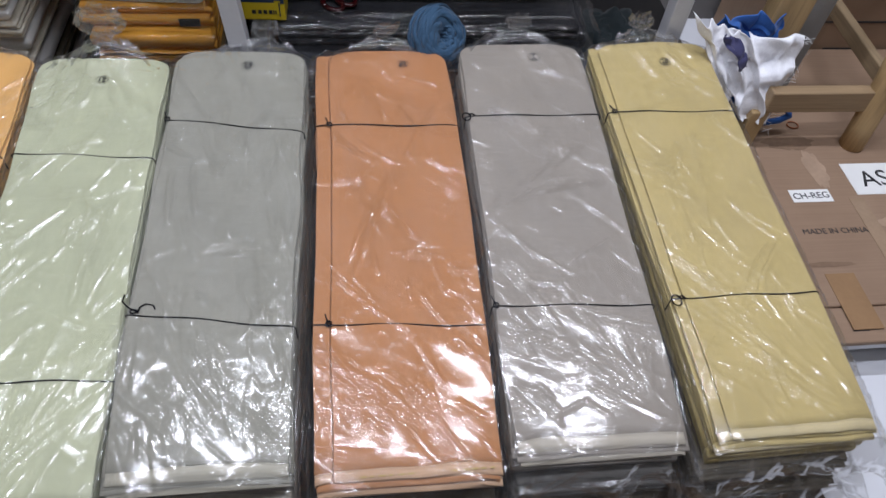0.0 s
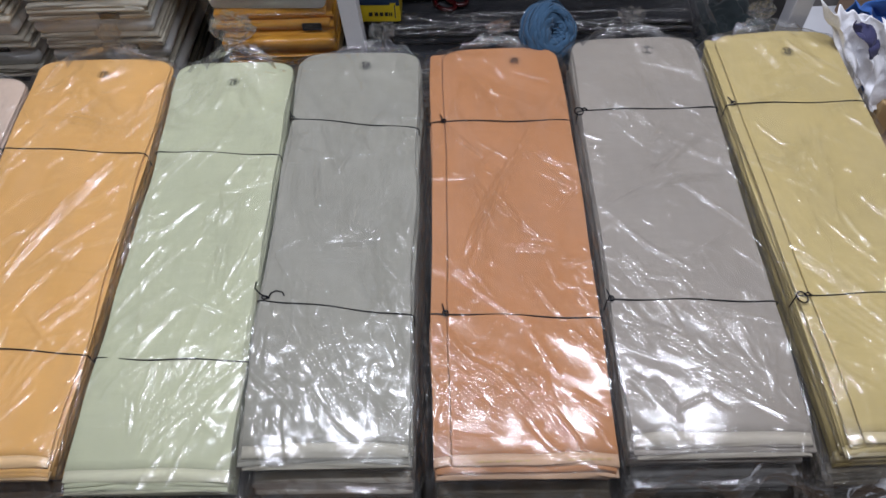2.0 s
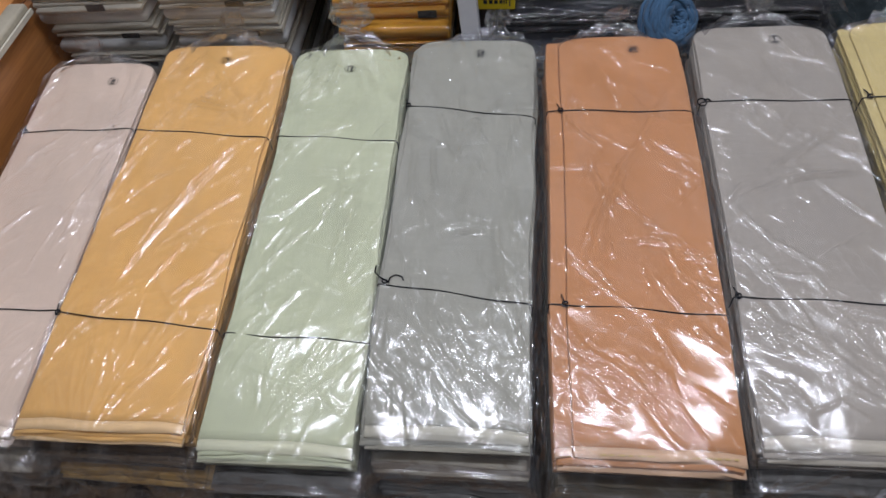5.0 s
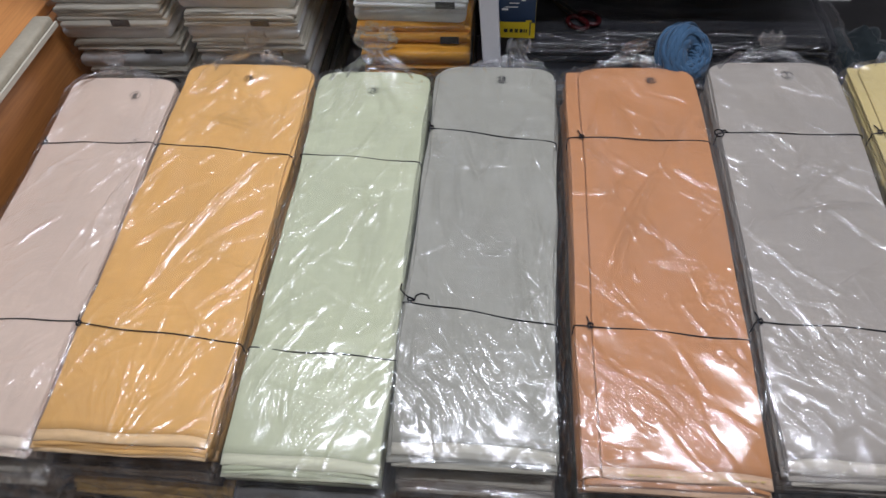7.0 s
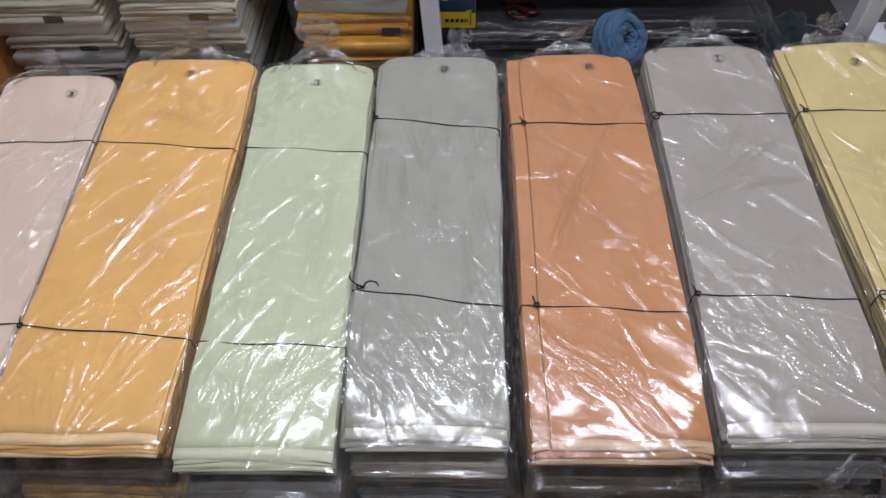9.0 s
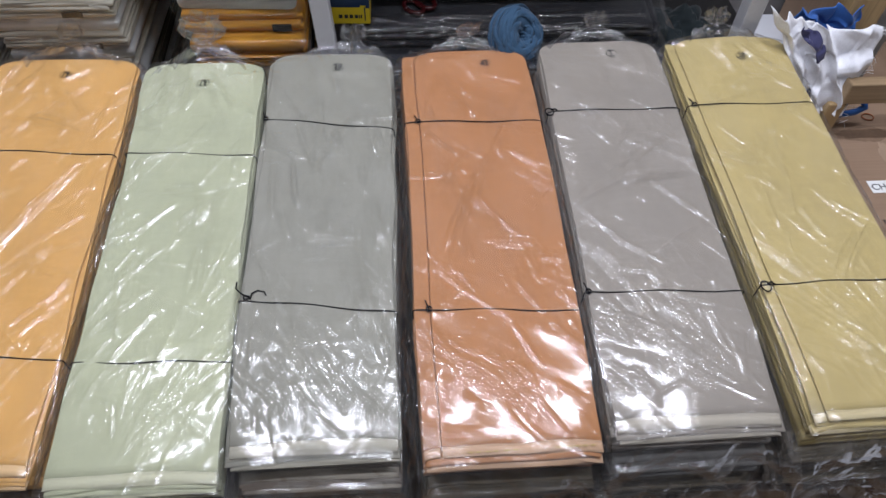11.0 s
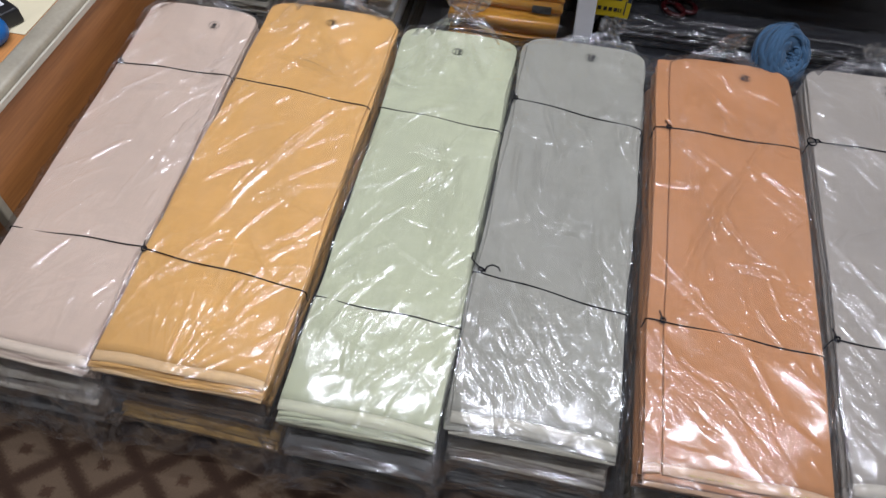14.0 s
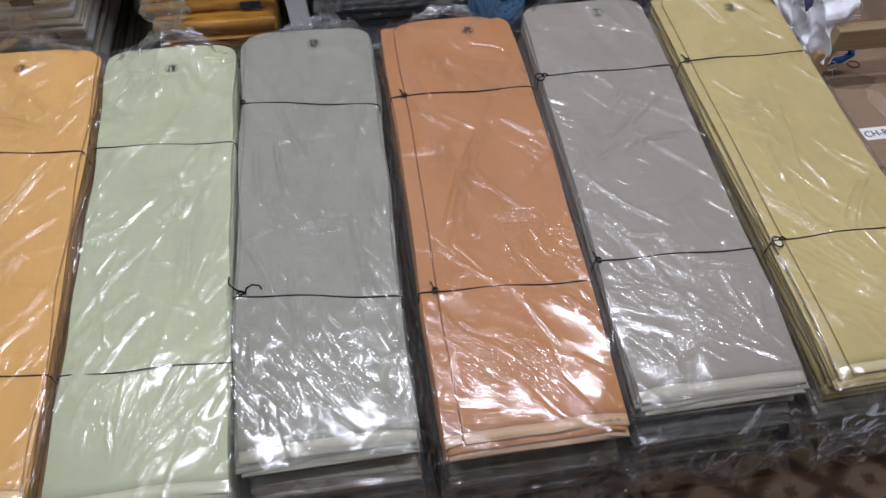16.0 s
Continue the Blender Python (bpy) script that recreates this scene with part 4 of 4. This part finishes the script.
def heap(name, m, sx, sy, sz, mat, seed, label, category, amp=0.25):
    """A crumpled cloth lying in a heap with radial and cross folds."""
    r = random.Random(seed)
    f1, f2 = waves(r, 8, 0.6, 1.6), waves(r, 8, 2, 5)
    n = 46
    vs, fs = [], []
    for j in range(n):
        for i in range(n):
            u, v = -1 + 2 * i / (n - 1), -1 + 2 * j / (n - 1)
            d = min(1.0, math.hypot(u, v) / 1.12)
            edge = 1 + 0.2 * float(f1(u, v))
            z = sz * max(0.0, (1 - d ** 2.4)) * (1 + amp * 0.8 * float(f1(u, v))) + sz * 0.16 * amp * 4 * (1 - d ** 4) * float(np.abs(f2(u, v))) * 0.4
            vs.append((u * sx * edge, v * sy * edge, max(z, 0.0015 + 0.002 * abs(math.sin(9 * u + 7 * v)))))
    o = len(vs)
    vs += [(x * 0.98, y * 0.98, max(0.0, z - 0.004)) for x, y, z in vs]
    for j in range(n - 1):
        for i in range(n - 1):
            q = (j * n + i, j * n + i + 1, (j + 1) * n + i + 1, (j + 1) * n + i)
            fs.append(q)
            fs.append(tuple(k + o for k in q[::-1]))
    rim = [i for i in range(n)] + [j * n + n - 1 for j in range(1, n)] + [(n - 1) * n + i for i in range(n - 2, -1, -1)] + [j * n for j in range(n - 2, 0, -1)]
    for a, b in zip(rim, rim[1:] + rim[:1]):
        fs.append((b, a, a + o, b + o))
    ob = mesh_part(name, vs, fs, mat)
    ob.matrix_world = m
    return tagged(ob, label, category)


# Ledge is coloured dark so the bay reads as shaded.
slab_box("bay_ledge", 0.462, 0.745, 1.085, 1.498, -0.006, 0.10, DARK, "low ledge under the rack bay, darkened for its shade", "ledge")
heap("crumpled_cloth", pose(0.56, 1.24, 0.10, 0, 0, -15), 0.085, 0.1, 0.065, TEAL, 31, "dark teal cloth heaped in the rack bay", "cloth")
bowl = bmesh.new()
bmesh.ops.create_uvsphere(bowl, u_segments=36, v_segments=18, radius=0.062)
bmesh.ops.delete(bowl, geom=[v for v in bowl.verts if v.co.z > 0.03], context="VERTS")
for v in bowl.verts:
    v.co.z = max(v.co.z, -0.05)
    v.co *= 1 + 0.015 * math.sin(18 * math.atan2(v.co.y, v.co.x))
bmesh.ops.solidify(bowl, geom=bowl.faces[:], thickness=0.004)
ob = part("basket", bowl, BASKET, None, "", True)
ob.matrix_world = pose(0.26, 1.31, 0.242 + 0.0515)
tagged(ob, "small round brown basket on black bolts", "basket")

socket = thing("wall_socket", pose(0.598, 1.4995, 0.064), "white wall socket plate with round pin holes", "socket")
part("plate", box_bm(-0.043, 0.043, -0.009, 0, -0.043, 0.043, 0.003), SOCKET, socket)
for x, z, r in ((-0.018, -0.018, 0.004), (0.0, -0.018, 0.004), (0.018, -0.018, 0.004), (-0.018, 0.012, 0.004), (0.004, 0.012, 0.005)):
    part("pin_hole", box_bm(x - r, x + r, -0.0098, -0.0092, z - r, z + r, 0.0005), INK, socket)

# ---- right-hand corner: carton, crate frame, sack ----
flat = thing("flattened_carton", pose(0, 0, 0), "flattened brown carton with printed lettering and labels", "carton")
part("panel", box_bm(0.70, 1.62, 0.545, 1.245, 0.071, 0.086, 0.003), CARD, flat)
bm = box_bm(0.70, 1.62, 0.476, 0.544, 0.071, 0.083, 0.003)
part("flap", bm, CARD, flat, "creased front flap")
part("tape_strip", box_bm(0.80, 0.855, 0.498, 0.61, 0.0863, 0.0872, 0.0003), TAPE, flat, "brown packing tape")
part("tape_strip", box_bm(0.932, 0.962, 0.60, 0.78, 0.0863, 0.0869), plain_material("clear_tape", (0.34, 0.24, 0.16), 0.15), flat, "glossy clear tape")
def patch(name, cx, cy, rx, ry, z, mat, parent, seed, label=""):
    """A thin ragged-edged flat patch."""
    q = random.Random(seed)
    bm = bmesh.new()
    n = 36
    ks = [q.uniform(0.85, 1.12) for _ in range(n)]
    ring = [bm.verts.new((cx + rx * ks[k] * math.cos(6.2832 * k / n), cy + ry * ks[(k * 3) % n] * math.sin(6.2832 * k / n), z)) for k in range(n)]
    bm.faces.new(ring)
    return part(name, bm, mat, parent, label)


SCUFF = plain_material("scuffed_card", (0.36, 0.25, 0.17), 0.75, vary=0.2)
TORN = plain_material("torn_card_core", (0.19, 0.12, 0.075), 0.85, vary=0.25)
patch("torn_patch", 0.875, 0.935, 0.055, 0.022, 0.0866, TORN, flat, 1, "torn surface layer")
patch("scuff", 0.90, 0.86, 0.02, 0.05, 0.0865, SCUFF, flat, 2, "pale scuffed streak")
patch("scuff", 0.82, 0.63, 0.05, 0.006, 0.0866, TORN, flat, 3, "dark rubbed crease")
patch("scuff", 0.99, 0.72, 0.03, 0.012, 0.0866, SCUFF, flat, 4, "pale scuffed streak")
v, f = tube([(0.905 + 0.012 * math.cos(a), 0.985 + 0.010 * math.sin(a), 0.0885) for a in np.linspace(0, 6.28, 24)], 0.0012, 6)
o = mesh_part("rubber_band", v, f, plain_material("orange_rubber", (0.3, 0.09, 0.03), 0.5))
tagged(o, "small orange rubber band lying on a carton", "rubber band")
part("flap_slit", box_bm(0.80, 0.83, 0.497, 0.4985, 0.0832, 0.0838), INK, flat, "dark slit in the flap")
lab1 = part("label", box_bm(0.817, 0.899, 0.775, 0.806, 0.0863, 0.0869), PAPER, flat, "white paper label")
text_part("CH-REG", 0.021, INK, lab1, pose(0.858, 0.790, 0.0872, 0, 0, 2), "label_text")
lab2 = part("label", box_bm(0.955, 1.10, 0.79, 0.872, 0.0863, 0.0869), PAPER, flat, "white paper label with large letters")
text_part("ASC", 0.058, INK, lab2, pose(1.032, 0.83, 0.0872, 0, 0, 3), "label_text")
text_part("MADE IN CHINA", 0.0175, INK, flat, pose(0.867, 0.704, 0.0865), "printed_text")
board = part("foam_board", box_bm(0.712, 1.62, 0.488, 1.02, 0.035, 0.070, 0.003), FOAM)
tagged(board, "white foam board under a flattened carton", "board")
for yy in (0.52, 0.95):
    b = part("batten", box_bm(0.72, 1.6, yy, yy + 0.05, -0.006, 0.034, 0.002), DARK)
    tagged(b, "dark batten under the foam board", "batten", "battens on the floor")

crate = thing("crate_frame", pose(0, 0, 0.0865), "rough pine stool frame standing on a carton", "stool")
part("rail", box_bm(0.775, 1.02, 0.925, 0.95, 0.088, 0.135, 0.003), PINE, crate)
v, f = tube([(1.008, 0.925, 0.0), (1.006, 0.93, 0.06), (1.0, 0.938, 0.16), (0.99, 0.945, 0.25)], 0.024, 18)
mesh_part("leg", v, f, PINE_UP, crate, "round turned leg")
part("leg", box_bm(0.755, 0.79, 0.927, 0.955, 0.0, 0.087, 0.003), PINE_UP, crate)
bm = box_bm(-0.010, 0.010, -0.0, 0.305, -0.016, 0.016, 0.003, None, pose(1.03, 0.945, 0.125, 0, 0, -3))
part("rail", bm, wood_material("raw_pine_depth", (0.2, 0.14, 0.08), (0.32, 0.23, 0.13), 0.65, "y"), crate)

plank = part("timber_post", box_bm(0.772, 0.842, 1.03, 1.075, 0.0865, 0.9, 0.006), PINE_UP)
tagged(plank, "raw pine timber post standing behind the sack", "post")
wrap = thing("wrapped_panel", pose(0.875, 1.07, 0.0865), "grey panel wrapped in dull plastic film", "panel")
part("panel", box_bm(-0.028, 0.028, -0.015, 0.015, 0.0, 0.9, 0.004), plain_material("grey_wrapped_board", (0.3, 0.3, 0.29), 0.5), wrap)
r = random.Random(71)
cr = waves(r, 10, 4, 18)
vs = [(-0.034 + 0.068 * i / 11, -0.019 + 0.003 * float(cr(i * 0.006, j * 0.02)), 0.02 + 0.86 * j / 49) for j in range(50) for i in range(12)]
fs = [(j * 12 + i, j * 12 + i + 1, (j + 1) * 12 + i + 1, (j + 1) * 12 + i) for j in range(49) for i in range(11)]
mesh_part("wrapping", vs, fs, FILM_THICK, wrap, "dull creased film")
back = thing("cardboard_box", pose(1.22, 1.36, -0.006), "brown cardboard box standing by the wall", "box")
part("body", box_bm(-0.28, 0.3, -0.11, 0.12, 0, 0.6, 0.004), CARD, back)
part("hand_slot", box_bm(-0.12, -0.03, -0.1125, -0.1105, 0.085, 0.092), INK, back)
part("flap_line", box_bm(-0.16, 0.1, -0.1125, -0.1105, 0.16, 0.164), INK, back)
r = random.Random(72)
cr = waves(r, 14, 3, 16)
n = 40
vs = [(1.0 + 0.5 * i / (n - 1), 1.235 + 0.012 * float(cr(i * 0.0125, j * 0.012)), 0.24 + 0.42 * j / (n - 1)) for j in range(n) for i in range(n)]
fs = [(j * n + i, j * n + i + 1, (j + 1) * n + i + 1, (j + 1) * n + i) for j in range(n - 1) for i in range(n - 1)]
ob = mesh_part("film_wrap", vs, fs, FILM_THICK, back, "loose clear plastic wrapping")
ob.matrix_parent_inverse = back.matrix_world.inverted()


def hanging_cloth(name, corners, folds, mat, seed, thick=0.0025, depth=0.014, n=64):
    """A cloth that hangs between four corners (top left, top right, bottom right, bottom left), folded along lines."""
    r = random.Random(seed)
    low, fine = crumple(r, 8, 5, 16), crumple(r, 9, 18, 50)
    a, b, c, d = (np.array(p, float) for p in corners)
    U, V = np.meshgrid(np.linspace(0, 1, n), np.linspace(0, 1, n))
    P = (1 - V)[..., None] * ((1 - U)[..., None] * a + U[..., None] * b) + V[..., None] * ((1 - U)[..., None] * d + U[..., None] * c)
    y = depth * 0.75 * low(P[..., 0], P[..., 2]) + depth * 0.22 * fine(P[..., 0], P[..., 2])
    for fu, slope, wd, h in folds:
        y = y - h * np.exp(-((U - fu - slope * (V - 0.5)) / wd) ** 2)
    rim_x, rim_z = waves(r, 5, 0.8, 3.0), waves(r, 5, 0.8, 3.5)
    P[..., 0] += 0.006 * rim_x(U, V)
    P[..., 2] += 0.007 * rim_z(U, V)
    P[..., 1] += y
    front = P.reshape(-1, 3)
    vs, fs = np.concatenate([front, front + np.array((0, thick, 0))]), []
    o = n * n
    for j in range(n - 1):
        for i in range(n - 1):
            q = (j * n + i, j * n + i + 1, (j + 1) * n + i + 1, (j + 1) * n + i)
            fs.append(q)
            fs.append(tuple(k + o for k in q[::-1]))
    rim = [i for i in range(n)] + [j * n + n - 1 for j in range(1, n)] + [(n - 1) * n + i for i in range(n - 2, -1, -1)] + [j * n for j in range(n - 2, 0, -1)]
    for p, q in zip(rim, rim[1:] + rim[:1]):
        fs.append((q, p, p + o, q + o))
    return vs, fs


sack = thing("woven_sack", pose(0, 0, 0), "crumpled white woven sack with frayed edges", "sack")
v, f = hanging_cloth("s", [(0.668, 0.995, 0.306), (0.815, 0.985, 0.312), (0.800, 0.935, 0.142), (0.735, 0.940, 0.160)],
                     [(0.12, -0.1, 0.07, 0.014), (0.40, 0.35, 0.045, 0.02), (0.78, 0.2, 0.12, 0.012)], SACK, 81)
mesh_part("front_fold", v, f, SACK, sack)
v, f = hanging_cloth("s", [(0.600, 1.01, 0.335), (0.690, 0.992, 0.312), (0.755, 0.945, 0.150), (0.66, 0.965, 0.235)],
                     [(0.3, 0.2, 0.1, 0.018), (0.75, -0.2, 0.08, 0.016)], SACK, 82)
mesh_part("side_fold", v, f, SACK, sack)
r = random.Random(83)
threads = []
for k in range(26):
    t = k / 25
    x, z = (0.80 + 0.014 * t, 0.12 + 0.19 * t)
    if k > 17:
        x, z = 0.812 + r.uniform(-0.008, 0.004), 0.306 + r.uniform(-0.012, 0.004)
    d = r.uniform(0.008, 0.024)
    threads.append(tube([(x, 0.932 + 0.05 * t, z), (x + d * 0.5, 0.93 + 0.05 * t, z + d * r.uniform(-0.2, 0.6)), (x + d, 0.928 + 0.05 * t, z + d * r.uniform(-0.5, 0.7))], 0.0004, 4))
tagged(mesh_part("frayed_thread", *join(*threads), SACK, sack), "loose white frayed threads", kind="stuff")
blue = thing("blue_cloth", pose(0, 0, 0), "bright blue mesh cloth bunched behind the sack", "cloth")
v, f = hanging_cloth("b", [(0.66, 1.02, 0.325), (0.785, 1.02, 0.325), (0.80, 1.01, 0.24), (0.66, 1.01, 0.25)], [(0.3, 0.3, 0.08, 0.02), (0.7, -0.2, 0.1, 0.02)], BLUE_RAG, 84)
mesh_part("upper_fold", v, f, BLUE_RAG, blue)
v, f = hanging_cloth("b", [(0.74, 1.0, 0.23), (0.83, 0.99, 0.235), (0.822, 0.985, 0.10), (0.74, 0.985, 0.09)], [(0.5, 0.3, 0.1, 0.01)], BLUE_RAG, 85)
mesh_part("lower_fold", v, f, BLUE_RAG, blue)
v, f = tube([(0.80, 0.975, 0.118), (0.825, 0.968, 0.112), (0.85, 0.965, 0.12), (0.868, 0.966, 0.132), (0.862, 0.968, 0.14)], 0.0065, 10)
mesh_part("loose_tail", v, f, BLUE_RAG, blue)
navy = thing("navy_cloth", pose(0, 0, 0), "navy speckled cloth scrap tucked in the sack", "cloth")
v, f = hanging_cloth("n", [(0.648, 0.972, 0.318), (0.672, 0.968, 0.314), (0.704, 0.946, 0.272), (0.688, 0.946, 0.268)], [(0.5, 0, 0.3, 0.008)], NAVY_RAG, 86, n=20)
mesh_part("scrap", v, f, NAVY_RAG, navy)
